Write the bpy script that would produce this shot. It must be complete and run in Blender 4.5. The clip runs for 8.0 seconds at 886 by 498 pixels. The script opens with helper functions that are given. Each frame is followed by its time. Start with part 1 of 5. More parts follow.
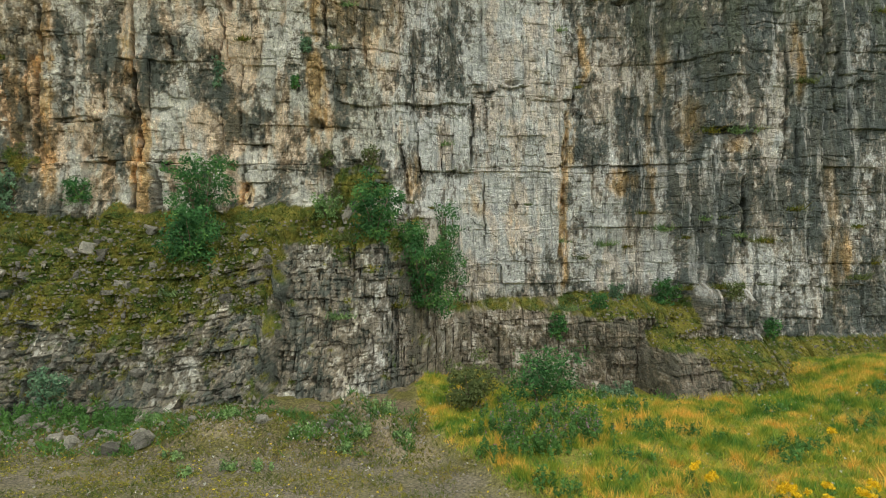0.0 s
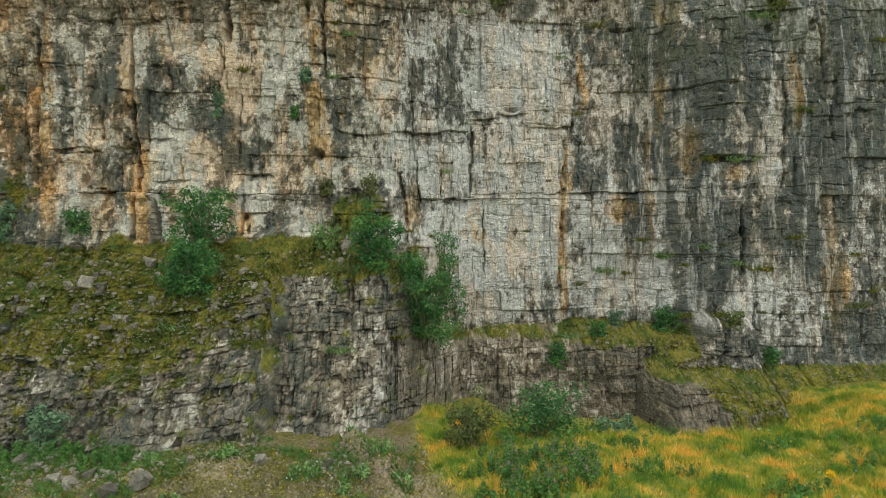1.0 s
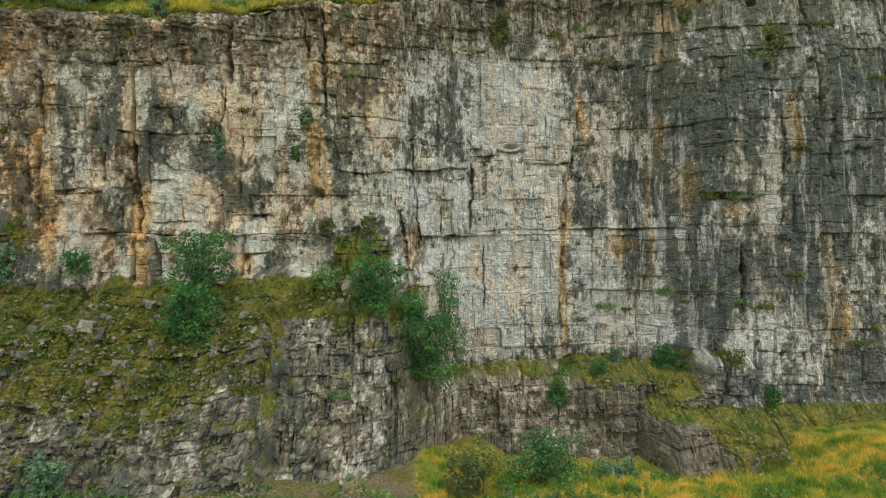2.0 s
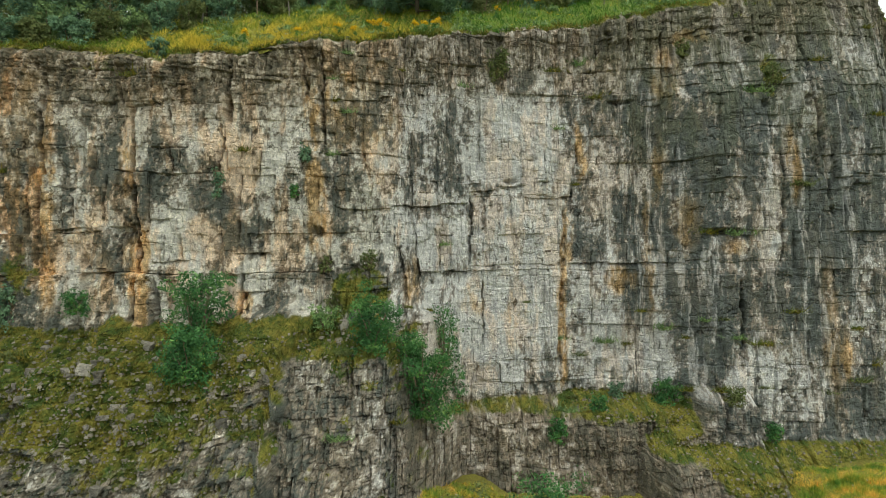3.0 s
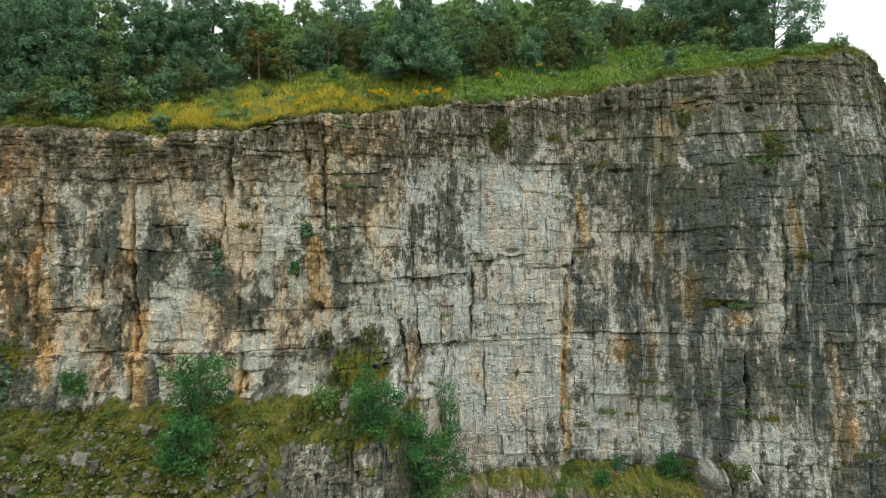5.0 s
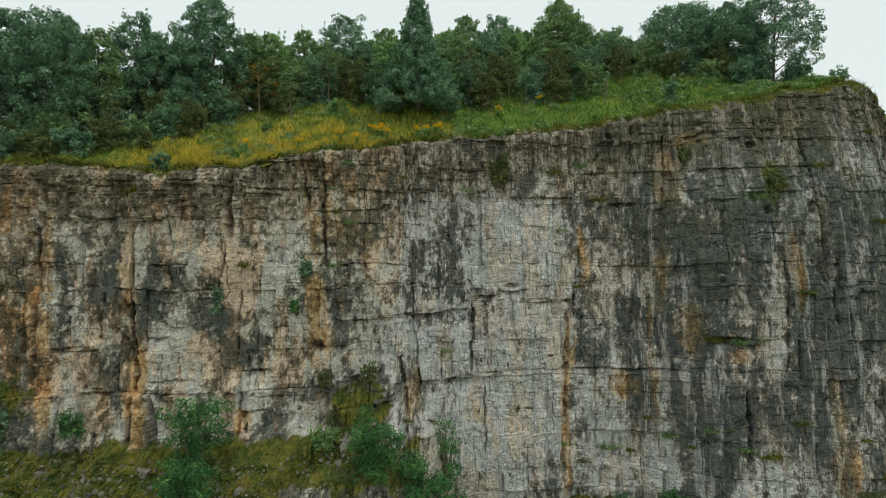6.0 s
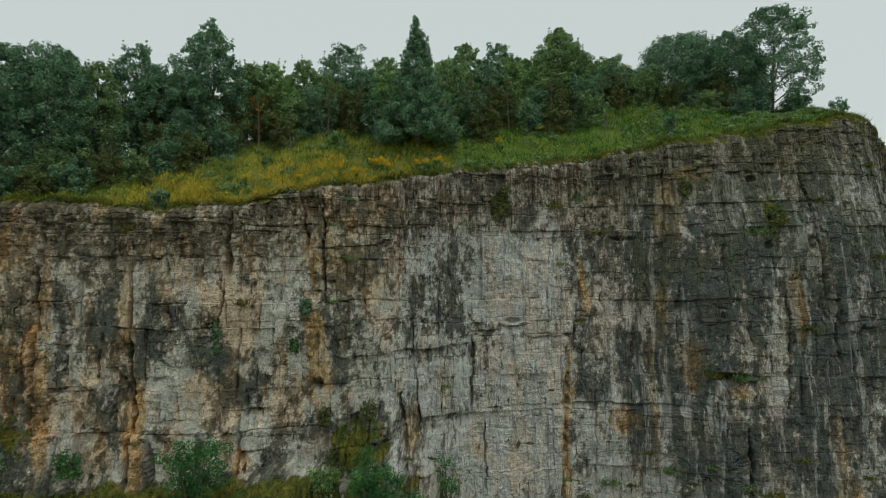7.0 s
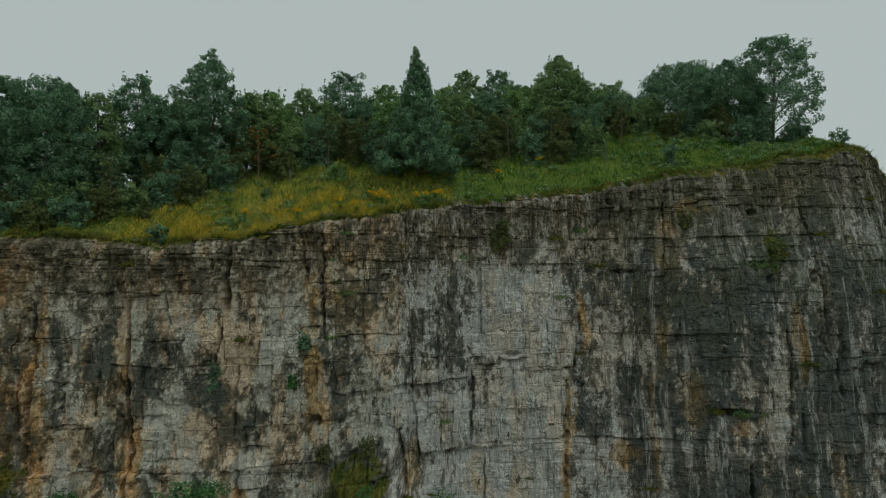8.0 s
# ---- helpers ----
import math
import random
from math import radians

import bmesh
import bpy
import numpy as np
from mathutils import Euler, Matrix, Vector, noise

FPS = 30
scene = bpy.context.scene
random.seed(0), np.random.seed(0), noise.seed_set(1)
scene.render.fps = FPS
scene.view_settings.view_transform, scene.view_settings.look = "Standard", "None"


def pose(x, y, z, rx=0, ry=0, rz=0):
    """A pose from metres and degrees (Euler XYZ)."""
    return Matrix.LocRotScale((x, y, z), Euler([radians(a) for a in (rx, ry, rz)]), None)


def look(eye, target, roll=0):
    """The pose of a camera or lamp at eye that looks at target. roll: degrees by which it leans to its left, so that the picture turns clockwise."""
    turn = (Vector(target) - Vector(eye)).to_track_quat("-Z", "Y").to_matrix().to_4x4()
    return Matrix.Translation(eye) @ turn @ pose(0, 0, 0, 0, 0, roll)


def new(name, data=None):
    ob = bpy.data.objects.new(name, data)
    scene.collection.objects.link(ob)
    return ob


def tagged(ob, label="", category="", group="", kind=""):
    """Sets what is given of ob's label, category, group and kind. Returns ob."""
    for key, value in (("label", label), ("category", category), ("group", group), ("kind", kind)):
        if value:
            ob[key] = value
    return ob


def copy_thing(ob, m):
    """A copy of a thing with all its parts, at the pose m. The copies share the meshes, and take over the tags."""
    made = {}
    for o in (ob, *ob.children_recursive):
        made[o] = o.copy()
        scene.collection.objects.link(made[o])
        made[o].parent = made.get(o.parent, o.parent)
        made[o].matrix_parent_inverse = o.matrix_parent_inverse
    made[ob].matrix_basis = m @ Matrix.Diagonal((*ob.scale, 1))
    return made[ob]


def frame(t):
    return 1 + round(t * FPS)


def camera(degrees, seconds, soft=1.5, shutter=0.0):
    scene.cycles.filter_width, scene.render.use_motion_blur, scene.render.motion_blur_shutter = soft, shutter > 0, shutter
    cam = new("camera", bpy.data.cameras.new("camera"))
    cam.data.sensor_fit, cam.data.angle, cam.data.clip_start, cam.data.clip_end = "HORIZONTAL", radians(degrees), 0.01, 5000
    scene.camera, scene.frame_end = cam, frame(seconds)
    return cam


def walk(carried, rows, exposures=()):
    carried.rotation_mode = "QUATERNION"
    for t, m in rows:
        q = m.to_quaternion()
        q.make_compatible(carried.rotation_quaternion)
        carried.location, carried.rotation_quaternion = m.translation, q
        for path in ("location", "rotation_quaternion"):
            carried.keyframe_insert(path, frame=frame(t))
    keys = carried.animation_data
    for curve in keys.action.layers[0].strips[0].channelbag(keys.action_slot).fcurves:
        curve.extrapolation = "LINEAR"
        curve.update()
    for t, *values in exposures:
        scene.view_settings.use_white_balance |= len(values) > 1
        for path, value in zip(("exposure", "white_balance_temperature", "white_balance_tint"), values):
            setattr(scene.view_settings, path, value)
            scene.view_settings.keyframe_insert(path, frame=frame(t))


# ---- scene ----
cam = camera(69.5, 8.0, soft=0.42)
PATH = [
    (0, (0.566, -43.793, 8.978), (0.541, -41.795, 8.929), -0.2),
    (0.5, (0.557, -43.772, 9.690), (0.533, -41.773, 9.646), -0.2),
    (1, (0.608, -43.780, 10.528), (0.584, -41.780, 10.494), -0.2),
    (1.5, (0.615, -43.774, 11.413), (0.590, -41.774, 11.396), -0.2),
    (3, (0.737, -43.726, 14.066), (0.710, -41.727, 14.098), -0.3),
    (3.5, (0.745, -43.694, 15.014), (0.717, -41.695, 15.055), -0.3),
    (4, (0.732, -43.657, 15.938), (0.703, -41.657, 15.995), -0.3),
    (4.5, (0.735, -43.628, 16.852), (0.706, -41.630, 16.923), -0.3),
    (6, (0.669, -43.503, 19.676), (0.642, -41.506, 19.785), -0.3),
    (6.5, (0.628, -43.482, 20.567), (0.603, -41.486, 20.689), -0.3),
    (7, (0.592, -43.465, 21.527), (0.569, -41.470, 21.660), -0.3),
    (7.5, (0.591, -43.436, 22.427), (0.569, -41.441, 22.573), -0.2),
    (8, (0.644, -43.423, 23.254), (0.620, -41.428, 23.413), -0.2),
]

EXPOSURES = [(0.0, 0.53, 6800, 5), (4.5, 0.60, 6620, 4), (6.0, 0.0, 6480, 3), (7.0, -0.42, 6440, 1), (8.0, -0.84, 6350, -1)]
walk(cam, [(t, look(eye, target, roll)) for t, eye, target, roll in PATH], EXPOSURES)

# ---- daylight: a bright overcast sky and a very wide, weak sun ----
SUN_HEIGHT, SUN_TURN = radians(68), radians(152)
world = bpy.data.worlds.new("overcast_sky")
scene.world = world
world.use_nodes = True
wn, wl = world.node_tree.nodes, world.node_tree.links
wn.clear()
sky = wn.new("ShaderNodeTexSky")
sky.sky_type, sky.sun_disc = "NISHITA", False
sky.sun_elevation, sky.sun_rotation = SUN_HEIGHT, SUN_TURN
sky.air_density, sky.dust_density = 1.0, 4.0
veil = wn.new("ShaderNodeMixRGB")
veil.inputs[0].default_value = 0.8
veil.inputs[2].default_value = (9.6, 10.0, 9.95, 1)
background = wn.new("ShaderNodeBackground")
background.inputs[1].default_value = 0.1
wout = wn.new("ShaderNodeOutputWorld")
wl.new(sky.outputs[0], veil.inputs[1])
wl.new(veil.outputs[0], background.inputs[0])
wl.new(background.outputs[0], wout.inputs[0])

sun_data = bpy.data.lights.new("sun", "SUN")
sun_data.energy, sun_data.angle, sun_data.color = 0.5, radians(30), (1.0, 0.95, 0.86)
sun = new("sun", sun_data)
sun.matrix_world = look((14, -26, 90), (0, 0, 15))


# ---- noise and small helpers ----
def hashed(i, j, seed):
    """Even random numbers from 0 to 1 on a lattice."""
    h = (np.atleast_1d(i).astype(np.int64) * 374761393 + np.atleast_1d(j).astype(np.int64) * 668265263 + seed * 974634777) & 0xFFFFFFFF
    h = ((h ^ (h >> 13)) * 1274126177) & 0xFFFFFFFF
    h = ((h ^ (h >> 16)) * 1103515245) & 0xFFFFFFFF
    return ((h ^ (h >> 15)) & 0xFFFFFF) / float(0x1000000)


LATTICE = np.random.RandomState(17).uniform(-1, 1, 512 * 512).astype(np.float32)


def vnoise(x, y, seed):
    """Smooth value noise, -1 to 1."""
    x, y = np.broadcast_arrays(np.asarray(x, float), np.asarray(y, float))
    i, j = np.floor(x), np.floor(y)
    u, v = (x - i).astype(np.float32), (y - j).astype(np.float32)
    u, v = u * u * (3 - 2 * u), v * v * (3 - 2 * v)
    i, j = i.astype(np.int64) + seed * 71, j.astype(np.int64) + seed * 157
    i0, i1, j0, j1 = (i & 511) << 9, ((i + 1) & 511) << 9, j & 511, (j + 1) & 511
    low = LATTICE[i0 | j0] * (1 - u) + LATTICE[i1 | j0] * u
    high = LATTICE[i0 | j1] * (1 - u) + LATTICE[i1 | j1] * u
    return np.atleast_1d(low * (1 - v) + high * v)


def fbm(x, y, seed, octaves=4, gain=0.5):
    total, amp, size = 0.0, 1.0, 0.0
    for k in range(octaves):
        total = total + amp * vnoise(np.asarray(x) * 2.03 ** k + 17.3 * k, np.asarray(y) * 2.03 ** k + 9.1 * k, seed + 31 * k)
        size += amp
        amp *= gain
    return total / size


def sstep(a, b, x):
    t = np.clip((np.asarray(x, float) - a) / (b - a), 0, 1)
    return t * t * (3 - 2 * t)


def mesh_from(name, verts, faces, mats, smooth=False, attribute=None):
    """A mesh from arrays of corners and of faces that all have the same number of corners."""
    verts, faces = np.asarray(verts, np.float32), np.asarray(faces, np.int32)
    me = bpy.data.meshes.new(name)
    n, k = faces.shape
    me.vertices.add(len(verts))
    me.vertices.foreach_set("co", verts.ravel())
    me.loops.add(n * k)
    me.loops.foreach_set("vertex_index", faces.ravel())
    me.polygons.add(n)
    me.polygons.foreach_set("loop_start", np.arange(0, n * k, k, dtype=np.int32))
    me.polygons.foreach_set("loop_total", np.full(n, k, np.int32))
    me.polygons.foreach_set("use_smooth", np.full(n, smooth))
    if attribute is not None:
        for key, values in attribute.items():
            values = np.asarray(values, np.float32)
            at = me.attributes.new(key, "FLOAT_COLOR", "POINT")
            at.data.foreach_set("color", np.concatenate([values, np.ones((len(values), 1), np.float32)], 1).ravel())
    me.update(calc_edges=True)
    me.validate()
    for m in mats if isinstance(mats, (list, tuple)) else [mats]:
        me.materials.append(m)
    return me


def grid_faces(nu, nv):
    a = (np.arange(nu - 1)[:, None] * nv + np.arange(nv - 1)[None, :]).ravel()
    return np.stack([a, a + nv, a + nv + 1, a + 1], 1)


def part(name, data, parent, label=""):
    ob = new(name, data)
    ob.parent = parent
    return tagged(ob, label) if label else ob


def thing(name, place, label, category, group="", kind=""):
    ob = new(name)
    ob.location = place
    ob.empty_display_size = 0.3
    return tagged(ob, label, category, group, kind)


# ---- materials ----
def material(name, rough=0.9, spec=0.2):
    m = bpy.data.materials.new(name)
    m.use_nodes = True
    n, l = m.node_tree.nodes, m.node_tree.links
    b = n["Principled BSDF"]
    b.inputs["Roughness"].default_value = rough
    b.inputs["Specular IOR Level"].default_value = spec
    return m, n, l, b


def ramp(n, stops):
    r = n.new("ShaderNodeValToRGB")
    e = r.color_ramp.elements
    while len(e) < len(stops):
        e.new(0.5)
    for k, (at, colour) in enumerate(stops):
        e[k].position, e[k].color = at, (*colour, 1)
    return r


def noise_node(n, l, scale, detail=6, vector=None, rough=0.6, stretch=None):
    t = n.new("ShaderNodeTexNoise")
    t.inputs["Scale"].default_value, t.inputs["Detail"].default_value = scale, detail
    t.inputs["Roughness"].default_value = rough
    if vector is not None:
        if stretch:
            mp = n.new("ShaderNodeMapping")
            mp.inputs["Scale"].default_value = stretch
            l.new(vector, mp.inputs["Vector"])
            vector = mp.outputs[0]
        l.new(vector, t.inputs["Vector"])
    return t


def mix(n, l, kind, fac, a, b):
    m = n.new("ShaderNodeMixRGB")
    m.blend_type = kind
    for k, v in ((0, fac), (1, a), (2, b)):
        if isinstance(v, (int, float)):
            m.inputs[k].default_value = v
        elif isinstance(v, tuple):
            m.inputs[k].default_value = (*v, 1)
        else:
            l.new(v, m.inputs[k])
    return m.outputs[0]


def bump(n, l, b, height, strength, distance):
    k = n.new("ShaderNodeBump")
    k.inputs["Strength"].default_value, k.inputs["Distance"].default_value = strength, distance
    l.new(height, k.inputs["Height"])
    l.new(k.outputs[0], b.inputs["Normal"])


def rock_material(name, tinted=True, colour=(0.25, 0.24, 0.22)):
    """Weathered limestone: the stains come with the mesh, the grain, streaks and pits from noise."""
    m, n, l, b = material(name, 0.92, 0.15)
    co = n.new("ShaderNodeTexCoord").outputs["Object"]
    if tinted:
        at = n.new("ShaderNodeAttribute")
        at.attribute_name = "tint"
        base = at.outputs["Color"]
    else:
        info = n.new("ShaderNodeObjectInfo")
        r = ramp(n, [(0, tuple(c * 0.55 for c in colour)), (0.6, colour), (1, tuple(min(1, c * 1.5) for c in colour))])
        l.new(info.outputs["Random"], r.inputs[0])
        base = r.outputs[0]
    warp = noise_node(n, l, 1.4, 5, co, 0.6)
    moved = n.new("ShaderNodeVectorMath")
    moved.operation = "MULTIPLY_ADD"
    moved.inputs[1].default_value = (0.16, 0.16, 0.16)
    l.new(warp.outputs["Color"], moved.inputs[0])
    l.new(co, moved.inputs[2])
    fine = noise_node(n, l, 3.0, 12, co, 0.76)
    streak = noise_node(n, l, 2.2, 7, co, 0.65, (1.5, 1.0, 0.45))
    speck = noise_node(n, l, 11.0, 6, co, 0.8)
    c = base
    for tex, stops in ((fine, [(0.37, (0.62, 0.62, 0.62)), (0.43, (0.96, 0.96, 0.96)), (0.55, (1.02, 1.02, 1.02)), (0.61, (1.34, 1.33, 1.31))]),
                       (streak, [(0.34, (0.72, 0.73, 0.74)), (0.52, (1.0, 1.0, 1.0)), (0.75, (1.12, 1.10, 1.06))]),
                       (speck, [(0.37, (0.46, 0.46, 0.46)), (0.44, (0.97, 0.97, 0.97)), (0.55, (1.02, 1.02, 1.02)), (0.61, (1.45, 1.44, 1.41))])):
        r = ramp(n, stops)
        l.new(tex.outputs[0], r.inputs[0])
        c = mix(n, l, "MULTIPLY", 1.0, c, r.outputs[0])
    # broken faces: each small block has its own tone, with a dirt-filled crack round it where the stone is jointed
    height = noise_node(n, l, 7.0, 12, co, 0.75).outputs[0]
    for scale, stretch, width, low, high, tone in ((1.0, (1.5, 0.3, 0.8), 0.022, 0.50, 0.57, 0.5), (2.4, (1.1, 0.3, 1.0), 0.030, 0.58, 0.63, 0.5), (5.0, (1.0, 0.4, 0.8), 0.05, 0.62, 0.68, 0.4)):
        mp = n.new("ShaderNodeMapping")
        mp.inputs["Scale"].default_value = tuple(scale * k for k in stretch)
        l.new(moved.outputs[0], mp.inputs["Vector"])
        cells, next_cells = n.new("ShaderNodeTexVoronoi"), n.new("ShaderNodeTexVoronoi")
        next_cells.feature = "F2"
        for tex in (cells, next_cells):
            tex.distance = "CHEBYCHEV"
            tex.inputs["Scale"].default_value, tex.inputs["Randomness"].default_value = 1.0, 0.8
            l.new(mp.outputs[0], tex.inputs["Vector"])
        rim = n.new("ShaderNodeMath")
        rim.operation = "SUBTRACT"
        l.new(next_cells.outputs["Distance"], rim.inputs[0])
        l.new(cells.outputs["Distance"], rim.inputs[1])
        patch = noise_node(n, l, 0.6 * scale, 4, co, 0.6)
        where = ramp(n, [(low, (0, 0, 0)), (high, (1, 1, 1))])
        l.new(patch.outputs[0], where.inputs[0])
        shade = ramp(n, [(0.0, (0.78, 0.78, 0.79)), (0.4, (1.0, 1.0, 1.0)), (1.0, (1.22, 1.21, 1.18))])
        l.new(cells.outputs["Color"], shade.inputs[0])
        c = mix(n, l, "MULTIPLY", tone, c, shade.outputs[0])
        line = ramp(n, [(0.0, (0.22, 0.21, 0.19)), (width * 0.6, (0.42, 0.40, 0.37)), (width, (1, 1, 1))])
        l.new(rim.outputs[0], line.inputs[0])
        c = mix(n, l, "MULTIPLY", where.outputs[0], c, line.outputs[0])
    l.new(c, b.inputs["Base Color"])
    bump(n, l, b, height, 1.0, 0.15)
    return m


def leaf_material(name, dark, light, accent=None, place_scale=0.25, patchy=0.5, lit=0.75):
    """Leaves or blades: colour by the single leaf and by patches a few metres wide."""
    m, n, l, b = material(name, 0.75, 0.08)
    geo = n.new("ShaderNodeNewGeometry")
    co = n.new("ShaderNodeTexCoord").outputs["Object"]
    stops = [(0, dark), (lit, light)] + ([(1, accent)] if accent else [])
    r = ramp(n, stops)
    patch = noise_node(n, l, place_scale, 4, co)
    blend = n.new("ShaderNodeMath")
    blend.operation = "MULTIPLY_ADD"
    blend.inputs[1].default_value = 1.05 - patchy
    l.new(geo.outputs["Random Per Island"], blend.inputs[0])
    sub = n.new("ShaderNodeMapRange")
    sub.inputs[1].default_value, sub.inputs[2].default_value = 0.40, 0.60
    sub.inputs[3].default_value, sub.inputs[4].default_value = 0.0, patchy
    l.new(patch.outputs[0], sub.inputs[0])
    l.new(sub.outputs[0], blend.inputs[2])
    l.new(blend.outputs[0], r.inputs[0])
    l.new(r.outputs[0], b.inputs["Base Color"])
    tr = n.new("ShaderNodeBsdfTranslucent")
    l.new(r.outputs[0], tr.inputs[0])
    ms = n.new("ShaderNodeMixShader")
    ms.inputs[0].default_value = 0.25
    l.new(b.outputs[0], ms.inputs[1])
    l.new(tr.outputs[0], ms.inputs[2])
    l.new(ms.outputs[0], n["Material Output"].inputs[0])
    return m


def bark_material(name, colour):
    m, n, l, b = material(name, 0.9, 0.15)
    co = n.new("ShaderNodeTexCoord").outputs["Object"]
    t = noise_node(n, l, 6, 8, co, 0.7, (1, 1, 0.2))
    r = ramp(n, [(0.3, tuple(c * 0.4 for c in colour)), (0.7, tuple(c * 1.4 for c in colour))])
    l.new(t.outputs[0], r.inputs[0])
    l.new(r.outputs[0], b.inputs["Base Color"])
    bump(n, l, b, t.outputs[0], 0.6, 0.04)
    return m


def soil_material(name):
    """Ground sheet: the tint comes with the mesh, grit and pebbles from noise."""
    m, n, l, b = material(name, 0.95, 0.1)
    co = n.new("ShaderNodeTexCoord").outputs["Object"]
    at = n.new("ShaderNodeAttribute")
    at.attribute_name = "tint"
    grit = noise_node(n, l, 9, 10, co, 0.8)
    r = ramp(n, [(0.38, (0.4, 0.4, 0.39)), (0.5, (1, 1, 1)), (0.62, (1.9, 1.85, 1.75))])
    l.new(grit.outputs[0], r.inputs[0])
    l.new(mix(n, l, "MULTIPLY", 1.0, at.outputs["Color"], r.outputs[0]), b.inputs["Base Color"])
    bump(n, l, b, grit.outputs[0], 0.8, 0.06)
    return m


def plain_material(name, colour, rough=0.7):
    m, n, l, b = material(name, rough, 0.2)
    geo = n.new("ShaderNodeNewGeometry")
    r = ramp(n, [(0, tuple(c * 0.7 for c in colour)), (1, tuple(min(1, c * 1.2) for c in colour))])
    l.new(geo.outputs["Random Per Island"], r.inputs[0])
    l.new(r.outputs[0], b.inputs["Base Color"])
    return m


ROCK = rock_material("weathered_limestone")
STONE = rock_material("loose_limestone", False, (0.27, 0.255, 0.215))
SOIL = soil_material("gravelly_soil")
BARK = bark_material("grey_brown_bark", (0.16, 0.13, 0.10))
TWIG = bark_material("bare_twig_bark", (0.22, 0.16, 0.11))
LEAF_DARK = leaf_material("dark_green_leaves", (0.042, 0.10, 0.066), (0.26, 0.42, 0.24), None, 1.7, 0.62, 0.9)
LEAF_MID = leaf_material("mid_green_leaves", (0.06, 0.125, 0.055), (0.34, 0.48, 0.20), None, 1.7, 0.62, 0.9)
LEAF_OLIVE = leaf_material("olive_brown_leaves", (0.065, 0.10, 0.042), (0.21, 0.245, 0.09), (0.24, 0.24, 0.09))
LEAF_LIGHT = leaf_material("fresh_green_leaves", (0.065, 0.14, 0.055), (0.34, 0.52, 0.19), None, 1.7, 0.6, 0.9)
LEAF_BUSH = leaf_material("shiny_bush_leaves", (0.030, 0.095, 0.042), (0.105, 0.26, 0.082), (0.24, 0.42, 0.11), 0.8, 0.55)
LEAF_AMBER = leaf_material("amber_autumn_leaves", (0.09, 0.09, 0.02), (0.3, 0.17, 0.03), (0.42, 0.2, 0.03))
GRASS_TOP = leaf_material("meadow_grass_blades", (0.055, 0.15, 0.03), (0.27, 0.34, 0.05), (0.60, 0.50, 0.08), 0.6, 0.72)
GRASS_LUSH = leaf_material("lush_meadow_blades", (0.04, 0.14, 0.03), (0.17, 0.31, 0.05), (0.40, 0.40, 0.08), 0.9, 0.7)
GRASS_BANK = leaf_material("rough_bank_grass_blades", (0.065, 0.23, 0.045), (0.37, 0.43, 0.06), (1.0, 0.58, 0.13), 0.8, 0.74, 0.55)
GRASS_DRY = leaf_material("dry_yellow_meadow_blades", (0.38, 0.36, 0.05), (0.82, 0.64, 0.11), None, 0.9)
MOSS = leaf_material("mossy_ledge_tufts", (0.05, 0.105, 0.024), (0.23, 0.22, 0.045), (0.38, 0.28, 0.07), 0.7, 0.6)
SPECKLE = leaf_material("yellow_green_gravel_weeds", (0.10, 0.13, 0.03), (0.42, 0.38, 0.08), None, 0.8, 0.4)
HERB = leaf_material("tall_dark_herbs", (0.055, 0.14, 0.045), (0.14, 0.29, 0.075), None, 0.8)
YELLOW = plain_material("ragwort_yellow", (0.85, 0.55, 0.02))
PINK = plain_material("willowherb_pink", (0.32, 0.17, 0.24))
BUTTER = plain_material("buttercup_yellow", (0.8, 0.6, 0.05))
WHITE = plain_material("pale_umbel_white", (0.6, 0.6, 0.52))
WOOD = bark_material("weathered_post_wood", (0.2, 0.18, 0.15))

# ---- the cliff: its large form, its beds and joints, and its stains ----
CREST_X = (-60, -30, -22, -17, -12.2, -8.3, -2.7, 2, 7.8, 12.5, 17.5, 22, 28, 32, 34.5, 38)
CREST_Z = (27.6, 27.5, 27.4, 26.8, 27.5, 28.5, 29.6, 30.3, 31.0, 31.7, 32.6, 33.1, 34.2, 34.6, 33.2, 31.5)


def crest(x):
    return np.interp(x, CREST_X, CREST_Z)


def face(x, z):
    """The upper face without its relief: how far back it stands."""
    y = np.interp(x, (-60, -30, -22, -17, -12.5, -8, -5, -1.5, 2, 5, 9.5, 12.5, 15, 18.5, 22, 26, 30, 32.5, 34.5, 38, 46),
                  (-7, -6.6, -5.5, -5.6, -4.7, -3.6, -1.7, -0.6, 0.9, 1.3, 2.4, 1.9, 1.4, -0.6, -1.0, -0.9, -0.6, 1.8, 7, 14, 32))
    right = sstep(13, 18, x)
    y = y + right * (0.05 * (z - 16) + 0.2 * np.maximum(z - 25, 0))
    left = 1 - sstep(-13, -7, x)
    return y - left * 0.16 * np.maximum(14.5 - z, 0)


